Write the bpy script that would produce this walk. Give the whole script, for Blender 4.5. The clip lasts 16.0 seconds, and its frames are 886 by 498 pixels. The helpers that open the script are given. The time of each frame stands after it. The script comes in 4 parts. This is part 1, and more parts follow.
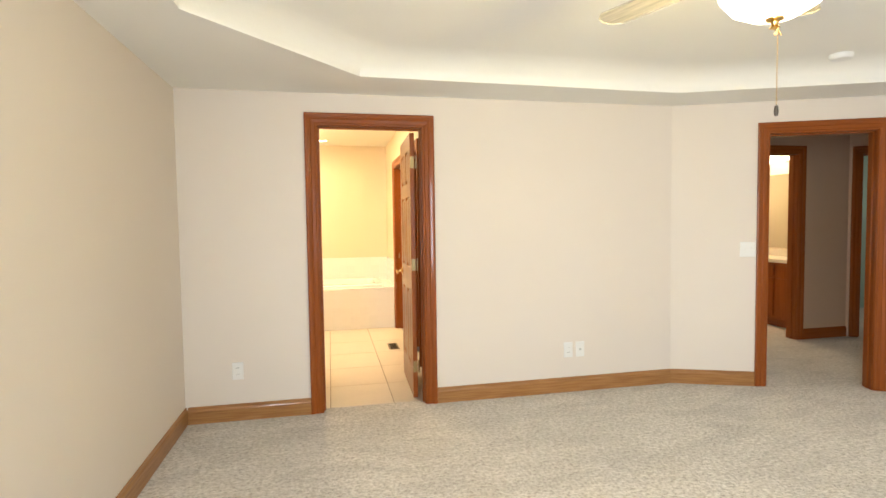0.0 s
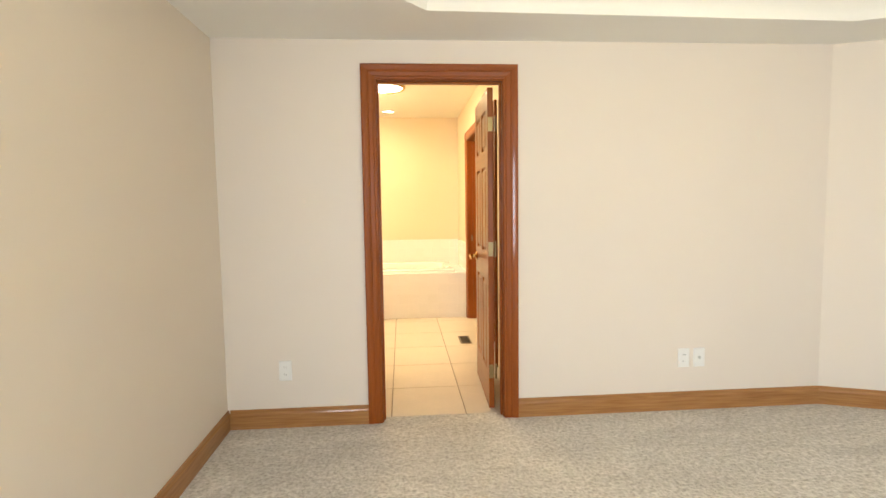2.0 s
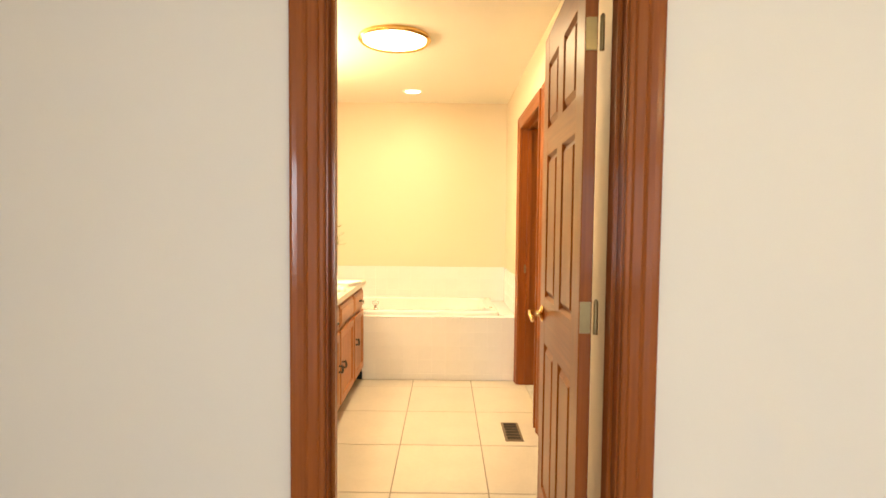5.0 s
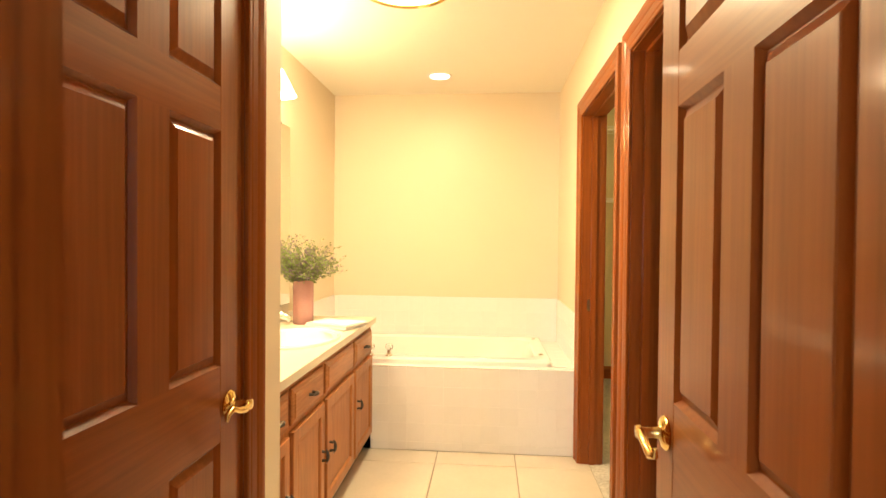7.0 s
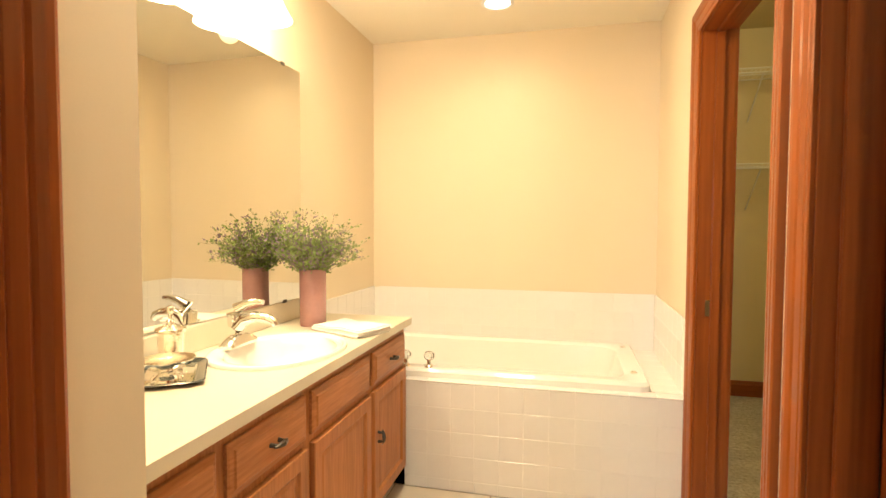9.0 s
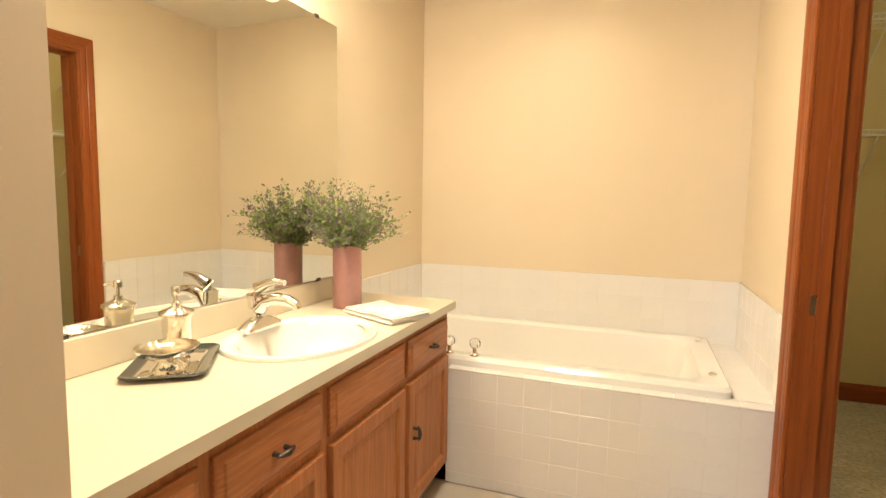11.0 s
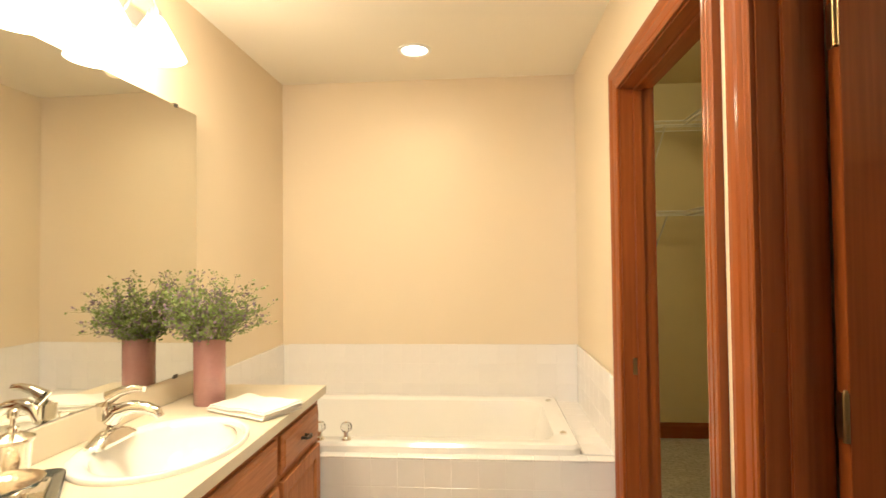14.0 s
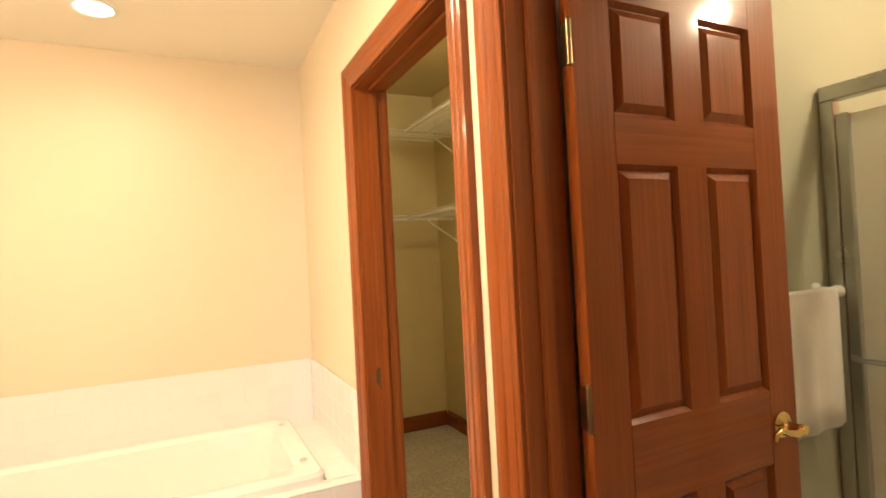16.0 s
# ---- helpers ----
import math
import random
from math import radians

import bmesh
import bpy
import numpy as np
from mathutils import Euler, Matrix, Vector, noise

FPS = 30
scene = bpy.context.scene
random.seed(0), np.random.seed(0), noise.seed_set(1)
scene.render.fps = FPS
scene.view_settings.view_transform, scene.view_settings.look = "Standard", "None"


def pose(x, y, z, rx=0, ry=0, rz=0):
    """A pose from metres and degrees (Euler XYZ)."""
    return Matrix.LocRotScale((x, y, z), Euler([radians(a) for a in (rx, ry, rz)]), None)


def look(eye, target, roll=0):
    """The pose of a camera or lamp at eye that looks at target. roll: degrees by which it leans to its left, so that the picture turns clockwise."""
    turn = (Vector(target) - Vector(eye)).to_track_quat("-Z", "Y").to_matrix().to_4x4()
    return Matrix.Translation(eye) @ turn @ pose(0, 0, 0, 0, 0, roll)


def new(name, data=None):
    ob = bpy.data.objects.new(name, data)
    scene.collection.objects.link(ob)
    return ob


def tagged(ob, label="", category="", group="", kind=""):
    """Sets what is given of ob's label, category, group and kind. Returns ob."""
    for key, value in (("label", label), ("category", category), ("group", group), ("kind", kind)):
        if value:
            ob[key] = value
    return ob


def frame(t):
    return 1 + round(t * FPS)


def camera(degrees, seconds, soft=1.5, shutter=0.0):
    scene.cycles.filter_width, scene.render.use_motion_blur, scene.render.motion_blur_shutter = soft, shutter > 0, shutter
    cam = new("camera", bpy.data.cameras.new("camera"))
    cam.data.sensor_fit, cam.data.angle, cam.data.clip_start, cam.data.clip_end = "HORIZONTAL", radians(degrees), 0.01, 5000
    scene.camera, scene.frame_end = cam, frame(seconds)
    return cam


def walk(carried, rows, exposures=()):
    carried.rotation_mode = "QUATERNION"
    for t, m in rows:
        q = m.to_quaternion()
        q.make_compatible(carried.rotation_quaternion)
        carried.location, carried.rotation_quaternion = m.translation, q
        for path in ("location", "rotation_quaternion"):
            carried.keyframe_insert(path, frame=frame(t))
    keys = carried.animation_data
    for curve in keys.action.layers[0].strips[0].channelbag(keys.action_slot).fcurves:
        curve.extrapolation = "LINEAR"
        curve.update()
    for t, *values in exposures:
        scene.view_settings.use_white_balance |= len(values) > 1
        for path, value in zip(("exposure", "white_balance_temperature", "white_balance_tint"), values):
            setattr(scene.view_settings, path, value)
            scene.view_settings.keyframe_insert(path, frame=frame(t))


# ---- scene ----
cam = camera(80.1, 16.0, shutter=0.3)
PATH = [
    (0, (0.263, -3.865, 1.348), (0.682, -1.913, 1.247), -0.8),
    (0.5, (0.264, -3.841, 1.339), (0.609, -1.873, 1.237), -0.9),
    (1, (0.264, -3.697, 1.316), (0.539, -1.719, 1.199), -0.7),
    (1.5, (0.272, -3.436, 1.329), (0.48, -1.453, 1.182), -0.7),
    (2, (0.329, -3.178, 1.308), (0.482, -1.191, 1.143), -0.8),
    (2.5, (0.376, -2.882, 1.3), (0.502, -0.893, 1.127), -1.0),
    (3, (0.414, -2.617, 1.292), (0.517, -0.627, 1.122), -0.8),
    (3.5, (0.419, -2.307, 1.292), (0.501, -0.315, 1.13), -0.5),
    (4, (0.452, -2.012, 1.277), (0.507, -0.018, 1.135), -0.1),
    (6.5, (0.516, -0.529, 1.304), (0.391, 1.467, 1.263), 0.7),
    (7, (0.534, -0.331, 1.3), (0.366, 1.661, 1.269), 0.5),
    (7.5, (0.536, -0.1, 1.305), (0.33, 1.889, 1.263), 0.4),
    (8, (0.537, 0.104, 1.315), (0.279, 2.086, 1.25), 0.4),
    (8.5, (0.572, 0.318, 1.264), (0.21, 2.284, 1.204), 0.5),
    (9, (0.587, 0.495, 1.255), (0.116, 2.437, 1.171), 0.2),
    (9.5, (0.579, 0.628, 1.256), (0.018, 2.544, 1.131), 0.3),
    (12, (0.575, 0.779, 1.264), (-0.131, 2.64, 1.069), 1.1),
    (12.5, (0.589, 0.715, 1.285), (-0.035, 2.61, 1.144), 1.0),
    (13, (0.602, 0.652, 1.31), (0.079, 2.581, 1.242), 0.5),
    (13.5, (0.599, 0.646, 1.343), (0.225, 2.611, 1.335), -0.1),
    (14, (0.534, 0.658, 1.351), (0.381, 2.651, 1.399), -0.6),
    (14.5, (0.476, 0.676, 1.358), (0.577, 2.672, 1.435), -1.1),
    (15, (0.444, 0.7, 1.361), (0.819, 2.663, 1.445), -1.8),
    (15.5, (0.456, 0.774, 1.366), (1.095, 2.668, 1.433), -2.5),
    (16, (0.492, 0.866, 1.376), (1.362, 2.666, 1.405), -3.0),
]
walk(cam, [(t, look(eye, target, roll)) for t, eye, target, roll in PATH],
     [(0.0, 0.0, 6500, 10), (4.0, -0.1, 6600, 10), (6.5, -0.08, 6600, 11), (9.0, -0.28, 5850, 10), (12.0, -0.60, 5330, 10), (15.0, -0.45, 5600, 12), (16.0, -0.24, 5750, 15)])

# world and lights
world = bpy.data.worlds.new("world")
scene.world = world
world.use_nodes = True
wn = world.node_tree.nodes
sky = wn.new("ShaderNodeTexSky")
sky.sky_type = "NISHITA"
sky.sun_disc = False
sky.sun_elevation, sky.sun_rotation = radians(40), radians(200)
wn["Background"].inputs[1].default_value = 0.1
world.node_tree.links.new(sky.outputs[0], wn["Background"].inputs[0])


def lamp(name, kind, energy, colour, m, size=0.1, size_y=0.0, cone=0.0, blend=0.5):
    data = bpy.data.lights.new(name, kind)
    data.energy, data.color = energy, colour
    if kind == "AREA":
        data.shape = "RECTANGLE" if size_y else "DISK"
        data.size = size
        if size_y:
            data.size_y = size_y
    else:
        data.shadow_soft_size = size
    if kind == "SPOT":
        data.spot_size, data.spot_blend = radians(cone), blend
    ob = new(name, data)
    ob.matrix_world = m
    return ob


DAY, WARM = (0.80, 0.885, 1.0), (1.0, 0.73, 0.41)
lamp("window_daylight", "AREA", 24, DAY, look((1.9, -5.62, 1.30), (1.4, 0.0, 0.9)), 2.5, 1.4)
lamp("side_window_daylight", "AREA", 143, DAY, look((-0.74, -4.85, 1.30), (1.5, -3.4, 0.7)), 1.1, 1.4)
lamp("fan_bulb", "POINT", 45, (1.0, 0.82, 0.36), pose(1.66, -2.42, 2.07), 0.08)
for k in range(3):
    lamp("vanity_bulb", "POINT", 13.3, WARM, pose(-0.56, 1.755 + 0.29 * k, 2.085), 0.03)
lamp("recessed_bulb", "SPOT", 21, (1.0, 0.76, 0.42), pose(0.19, 3.35, 2.44), 0.06, cone=150, blend=1.0)
lamp("dome_bulb", "AREA", 35, (1.0, 0.80, 0.46), pose(0.16, 2.0, 2.40), 0.36)
lamp("hall_bath_bulb", "POINT", 44, (1.0, 0.80, 0.52), pose(5.33, 1.9, 2.15), 0.08)
# Area lamp added under the far room's ceiling, with no window or fixture modelled.
lamp("spare_room_fill", "AREA", 9, (1.0, 0.95, 0.85), pose(7.6, 1.2, 2.38), 0.8)
lamp("shower_room_bulb", "POINT", 38, (1.0, 0.76, 0.42), pose(2.55, 1.06, 2.34), 0.045)
lamp("closet_bulb", "POINT", 26, (1.0, 0.80, 0.38), pose(1.65, 2.9, 2.58), 0.06)


# ---- materials ----
def ramp(nt, fac, stops):
    node = nt.nodes.new("ShaderNodeValToRGB")
    node.color_ramp.elements[0].position, node.color_ramp.elements[0].color = stops[0][0], (*stops[0][1], 1)
    node.color_ramp.elements[1].position, node.color_ramp.elements[1].color = stops[-1][0], (*stops[-1][1], 1)
    for p, c in stops[1:-1]:
        node.color_ramp.elements.new(p).color = (*c, 1)
    nt.links.new(fac, node.inputs[0])
    return node.outputs[0]


def tex(nt, coords, scale, detail=4, stretch=(1, 1, 1), distortion=0.0):
    mp = nt.nodes.new("ShaderNodeMapping")
    mp.inputs["Scale"].default_value = stretch
    nt.links.new(coords, mp.inputs[0])
    n = nt.nodes.new("ShaderNodeTexNoise")
    n.inputs["Scale"].default_value, n.inputs["Detail"].default_value = scale, detail
    n.inputs["Distortion"].default_value = distortion
    nt.links.new(mp.outputs[0], n.inputs[0])
    return n.outputs[0]


def mix(nt, a, b, fac, kind="MIX"):
    m = nt.nodes.new("ShaderNodeMix")
    m.data_type, m.blend_type = "RGBA", kind
    for sock, v in ((m.inputs[0], fac), (m.inputs[6], a), (m.inputs[7], b)):
        if isinstance(v, (int, float)):
            sock.default_value = v
        elif isinstance(v, tuple):
            sock.default_value = (*v, 1)
        else:
            nt.links.new(v, sock)
    return m.outputs[2]


def scaled(c, k):
    return tuple(min(1.0, v * k) for v in c)


def material(name, colour, rough=0.5, metal=0.0, vary=0.12, scale=3.0, fine=60.0, bump=0.1, depth=0.002,
             grain=None, coat=0.0, by_object=0.0, dark=None, emit=0.0, alpha_glass=False, rough_vary=0.08):
    m = bpy.data.materials.new(name)
    m.use_nodes = True
    nt = m.node_tree
    b = nt.nodes["Principled BSDF"]
    tc = nt.nodes.new("ShaderNodeTexCoord").outputs["Object"]
    b.inputs["Metallic"].default_value = metal
    broad = tex(nt, tc, scale, 3)
    if grain:
        lines = tex(nt, tc, fine, 6, grain, 0.15)
        wide = tex(nt, tc, fine * 0.22, 3, grain, 0.3)
        col = ramp(nt, lines, [(0.3, dark or scaled(colour, 0.55)), (0.62, colour), (0.85, scaled(colour, 1.15))])
        col = mix(nt, col, ramp(nt, wide, [(0.35, scaled(colour, 0.6)), (0.7, scaled(colour, 1.25))]), 0.2)
        relief = lines
    else:
        small = tex(nt, tc, fine, 5)
        col = ramp(nt, broad, [(0.3, scaled(colour, 1 - vary)), (0.7, scaled(colour, 1 + vary * 0.6))])
        col = mix(nt, col, ramp(nt, small, [(0.3, dark or scaled(colour, 1 - vary)), (0.7, scaled(colour, 1 + vary * 0.4))]), 0.4)
        relief = small
    if by_object:
        oi = nt.nodes.new("ShaderNodeObjectInfo").outputs["Random"]
        col = mix(nt, col, ramp(nt, oi, [(0.0, scaled((1, 1, 1), 1 - by_object)), (1.0, (1, 1, 1))]), 1.0, "MULTIPLY")
    nt.links.new(col, b.inputs["Base Color"])
    mr = nt.nodes.new("ShaderNodeMapRange")
    mr.inputs[3].default_value, mr.inputs[4].default_value = max(0.0, rough - rough_vary), rough + rough_vary
    nt.links.new(broad, mr.inputs[0])
    nt.links.new(mr.outputs[0], b.inputs["Roughness"])
    if bump:
        bp = nt.nodes.new("ShaderNodeBump")
        bp.inputs["Strength"].default_value, bp.inputs["Distance"].default_value = bump, depth
        nt.links.new(relief, bp.inputs["Height"])
        nt.links.new(bp.outputs[0], b.inputs["Normal"])
    b.inputs["Coat Weight"].default_value, b.inputs["Coat Roughness"].default_value = coat, 0.11 if grain else 0.07
    if coat and grain:
        b.inputs["Specular IOR Level"].default_value = 0.1
    if emit:
        b.inputs["Emission Color"].default_value = (*colour, 1)
        b.inputs["Emission Strength"].default_value = emit
    if alpha_glass:
        b.inputs["Transmission Weight"].default_value = 1.0
        b.inputs["IOR"].default_value = 1.45
    return m


BED_PAINT = material("tan_wall_paint", (0.735, 0.668, 0.595), 0.62, vary=0.03, scale=1.2, fine=220, bump=0.12, depth=0.001)
BATH_PAINT = material("cream_wall_paint", (0.75, 0.64, 0.47), 0.6, vary=0.03, scale=1.2, fine=220, bump=0.12, depth=0.001)
# Hall walls: tan darkened and warmed to stand in for dim, warm light.
HALL_DIM_PAINT = material("tan_paint_in_dim_warm_light", (0.54, 0.37, 0.25), 0.62, vary=0.03, scale=1.2, fine=220, bump=0.12, depth=0.001)
GREEN_PAINT = material("pale_green_paint", (0.42, 0.56, 0.48), 0.6, vary=0.03, scale=1.2, fine=220, bump=0.1, depth=0.001)
SHOWER_PAINT = material("sage_wall_paint", (0.44, 0.45, 0.34), 0.6, vary=0.03, scale=1.2, fine=220, bump=0.1, depth=0.001)
CEIL_PAINT = material("ceiling_paint", (0.86, 0.85, 0.80), 0.8, vary=0.03, scale=1.0, fine=120, bump=0.2, depth=0.002)
CLOSET_PAINT = material("olive_cream_closet_paint", (0.66, 0.56, 0.32), 0.6, vary=0.03, scale=1.2, fine=220, bump=0.12, depth=0.001)
BATH_CEIL = material("warm_ceiling_paint", (0.84, 0.79, 0.68), 0.8, vary=0.03, scale=1.0, fine=120, bump=0.15, depth=0.002)
OAK_V = material("stained_wood_upright", (0.28, 0.073, 0.012), 0.38, fine=30, grain=(3, 3, 0.09), dark=(0.215, 0.052, 0.008), coat=0.42, bump=0.08, depth=0.001, scale=2)
OAK_X = material("stained_wood_along_x", (0.28, 0.073, 0.012), 0.38, fine=30, grain=(0.09, 3, 3), dark=(0.215, 0.052, 0.008), coat=0.42, bump=0.08, depth=0.001, scale=2)
OAK_Y = material("stained_wood_along_y", (0.28, 0.073, 0.012), 0.38, fine=30, grain=(3, 0.09, 3), dark=(0.215, 0.052, 0.008), coat=0.42, bump=0.08, depth=0.001, scale=2)
BASE_X = material("oak_baseboard_along_x", (0.40, 0.20, 0.075), 0.32, fine=26, grain=(0.16, 3, 3), dark=(0.25, 0.11, 0.035), coat=0.4, bump=0.08, depth=0.001)
BASE_Y = material("oak_baseboard_along_y", (0.40, 0.20, 0.075), 0.32, fine=26, grain=(3, 0.16, 3), dark=(0.25, 0.11, 0.035), coat=0.4, bump=0.08, depth=0.001)
CAB_V = material("honey_oak_upright", (0.45, 0.182, 0.063), 0.38, fine=42, grain=(3, 3, 0.18), dark=(0.31, 0.118, 0.038), coat=0.2, bump=0.1, depth=0.001)
CAB_H = material("honey_oak_lengthwise", (0.45, 0.182, 0.063), 0.38, fine=42, grain=(3, 0.18, 3), dark=(0.31, 0.118, 0.038), coat=0.2, bump=0.1, depth=0.001)
COUNTER = material("cream_laminate", (0.68, 0.61, 0.48), 0.32, vary=0.05, scale=6, fine=320, bump=0.03, depth=0.0005)
PORCELAIN = material("white_porcelain", (0.86, 0.84, 0.80), 0.12, vary=0.02, scale=2, fine=30, bump=0.0, coat=0.3)
WALL_TILE = material("white_glazed_tile", (0.84, 0.81, 0.78), 0.16, vary=0.03, scale=4, fine=40, bump=0.06, depth=0.001, by_object=0.025)
GROUT = material("pale_grout", (0.84, 0.81, 0.77), 0.8, vary=0.1, scale=6, fine=200, bump=0.3, depth=0.001)
FLOOR_TILE = material("cream_floor_tile", (0.68, 0.60, 0.50), 0.3, vary=0.08, scale=5, fine=45, bump=0.08, depth=0.001, by_object=0.08)
FLOOR_GROUT = material("tan_floor_grout", (0.36, 0.30, 0.23), 0.9, vary=0.12, scale=6, fine=200, bump=0.3, depth=0.001)
BRASS = material("polished_brass", (0.83, 0.58, 0.22), 0.16, metal=1.0, vary=0.06, bump=0.0)
CHROME = material("polished_chrome", (0.86, 0.85, 0.82), 0.07, metal=1.0, vary=0.03, bump=0.0, rough_vary=0.03)
HAMMERED = material("hammered_silver", (0.86, 0.82, 0.74), 0.15, metal=1.0, vary=0.05, fine=110, bump=0.35, depth=0.003)
BRONZE = material("antique_brass", (0.32, 0.235, 0.12), 0.28, metal=1.0, vary=0.15, bump=0.05)
PEWTER = material("dark_pewter", (0.10, 0.085, 0.07), 0.35, metal=0.9, vary=0.2, bump=0.1)
ALUMINIUM = material("brushed_aluminium", (0.55, 0.56, 0.54), 0.3, metal=0.9, vary=0.06, bump=0.05)
PLASTIC = material("white_plastic", (0.80, 0.80, 0.78), 0.35, vary=0.02, bump=0.0)
DARK = material("dark_slot", (0.03, 0.028, 0.025), 0.6, vary=0.1, bump=0.0)
VENT = material("brown_enamel", (0.20, 0.14, 0.085), 0.4, metal=0.3, vary=0.1, bump=0.05)
VASE = material("mauve_glaze", (0.42, 0.215, 0.205), 0.12, vary=0.12, scale=9, fine=60, bump=0.05, depth=0.001, coat=0.5)
STEM = material("plant_stem", (0.14, 0.16, 0.05), 0.6, vary=0.2, bump=0.0)
LEAF = material("small_green_leaf", (0.20, 0.275, 0.065), 0.55, vary=0.4, scale=25, fine=90, bump=0.0)
BLOOM = material("dusty_purple_bloom", (0.22, 0.155, 0.22), 0.7, vary=0.35, scale=25, fine=90, bump=0.0)
TOWEL = material("white_terry", (0.88, 0.86, 0.82), 0.95, vary=0.04, scale=8, fine=350, bump=0.7, depth=0.003)
TRAY = material("dark_glass_tray", (0.035, 0.045, 0.045), 0.1, vary=0.3, scale=14, bump=0.0, coat=0.6)
GLASS = material("clear_glass", (0.95, 0.96, 0.95), 0.03, alpha_glass=True, bump=0.0, vary=0.0, rough_vary=0.01)
FROST = material("frosted_shower_glass", (0.86, 0.88, 0.82), 0.45, alpha_glass=True, bump=0.05, vary=0.0)
FROST.node_tree.nodes["Principled BSDF"].inputs["Transmission Weight"].default_value = 0.5
MIRROR = material("silvered_mirror", (0.76, 0.76, 0.70), 0.0, metal=1.0, vary=0.0, bump=0.0, rough_vary=0.0)
SHADE = material("lit_white_glass", (1.0, 0.86, 0.62), 0.4, vary=0.0, bump=0.0, emit=9.0)
FAN_GLASS = material("lit_bowl_glass", (1.0, 0.88, 0.62), 0.4, vary=0.0, bump=0.0, emit=5.0)
LENS = material("lit_lens", (1.0, 0.86, 0.60), 0.4, vary=0.0, bump=0.0, emit=14.0)
BLADE = material("pale_fan_blade", (0.60, 0.55, 0.45), 0.45, fine=20, grain=(0.3, 3, 3), bump=0.03)
WIRE = material("white_wire", (0.78, 0.76, 0.70), 0.4, vary=0.03, bump=0.0)


def carpet_material():
    m = bpy.data.materials.new("beige_cut_pile")
    m.use_nodes = True
    nt = m.node_tree
    b = nt.nodes["Principled BSDF"]
    tc = nt.nodes.new("ShaderNodeTexCoord").outputs["Object"]
    tuft = tex(nt, tc, 62, 4)
    fleck = tex(nt, tc, 30, 5, (1, 1.4, 1))
    tread = tex(nt, tc, 1.7, 4, (1, 2.2, 1), 1.2)
    col = ramp(nt, tuft, [(0.32, (0.30, 0.265, 0.215)), (0.52, (0.68, 0.635, 0.575)), (0.75, (0.81, 0.77, 0.71))])
    col = mix(nt, col, ramp(nt, fleck, [(0.36, (0.42, 0.38, 0.32)), (0.65, (0.84, 0.80, 0.745))]), 0.45)
    col = mix(nt, col, ramp(nt, tread, [(0.38, (0.84, 0.84, 0.84)), (0.62, (1, 1, 1))]), 1.0, "MULTIPLY")
    nt.links.new(col, b.inputs["Base Color"])
    b.inputs["Roughness"].default_value = 0.95
    b.inputs["Sheen Weight"].default_value = 0.25
    height = mix(nt, tuft, fleck, 0.5)
    bp = nt.nodes.new("ShaderNodeBump")
    bp.inputs["Strength"].default_value, bp.inputs["Distance"].default_value = 1.0, 0.03
    nt.links.new(height, bp.inputs["Height"])
    nt.links.new(bp.outputs[0], b.inputs["Normal"])
    return m


CARPET = carpet_material()


# ---- builders ----
def mesh_from(name, bm, mat, smooth=False):
    bmesh.ops.recalc_face_normals(bm, faces=bm.faces)
    me = bpy.data.meshes.new(name)
    bm.to_mesh(me)
    bm.free()
    me.materials.append(mat)
    if smooth:
        me.shade_smooth()
        me.set_sharp_from_angle(angle=radians(40))
    return me


def part(name, bm, mat, parent=None, label="", m=None, smooth=False):
    ob = new(name, mesh_from(name, bm, mat, smooth))
    if parent:
        ob.parent = parent
    if m is not None:
        ob.matrix_basis = m
    return tagged(ob, label)


def thing(name, m, label, category, group=""):
    ob = new(name)
    ob.empty_display_size = 0.1
    ob.matrix_basis = m
    return tagged(ob, label, category, group)


def structure(name, bm, mat, label, category, smooth=False, m=None):
    ob = new(name, mesh_from(name, bm, mat, smooth))
    if m is not None:
        ob.matrix_basis = m
    return tagged(ob, label, category, "", "structure")


def box(bm, x0, x1, y0, y1, z0, z1, bevel=0.0, segments=2, m=None):
    vs = bmesh.ops.create_cube(bm, size=1.0)["verts"]
    for v in vs:
        v.co = Vector(((x0 + x1) / 2 + v.co.x * (x1 - x0), (y0 + y1) / 2 + v.co.y * (y1 - y0), (z0 + z1) / 2 + v.co.z * (z1 - z0)))
        if m is not None:
            v.co = m @ v.co
    if bevel:
        es = list({e for v in vs for e in v.link_edges})
        bmesh.ops.bevel(bm, geom=es, offset=bevel, segments=segments, affect="EDGES", clamp_overlap=True)
    return bm


def boxed(*a, **k):
    return box(bmesh.new(), *a, **k)


def tube(bm, points, radii, seg=10, cap=True):
    """A round bar along points, with a radius at each."""
    points = [Vector(p) for p in points]
    rings = []
    for i, p in enumerate(points):
        d = (points[min(i + 1, len(points) - 1)] - points[max(i - 1, 0)]).normalized()
        side = d.cross(Vector((0, 0, 1)) if abs(d.z) < 0.95 else Vector((1, 0, 0))).normalized()
        up = side.cross(d)
        r = radii[i] if isinstance(radii, (list, tuple)) else radii
        rings.append([bm.verts.new(p + side * r * math.cos(2 * math.pi * k / seg) + up * r * math.sin(2 * math.pi * k / seg)) for k in range(seg)])
    for a, b in zip(rings, rings[1:]):
        for k in range(seg):
            bm.faces.new((a[k], a[(k + 1) % seg], b[(k + 1) % seg], b[k]))
    if cap:
        bm.faces.new(rings[0][::-1])
        bm.faces.new(rings[-1])
    return bm


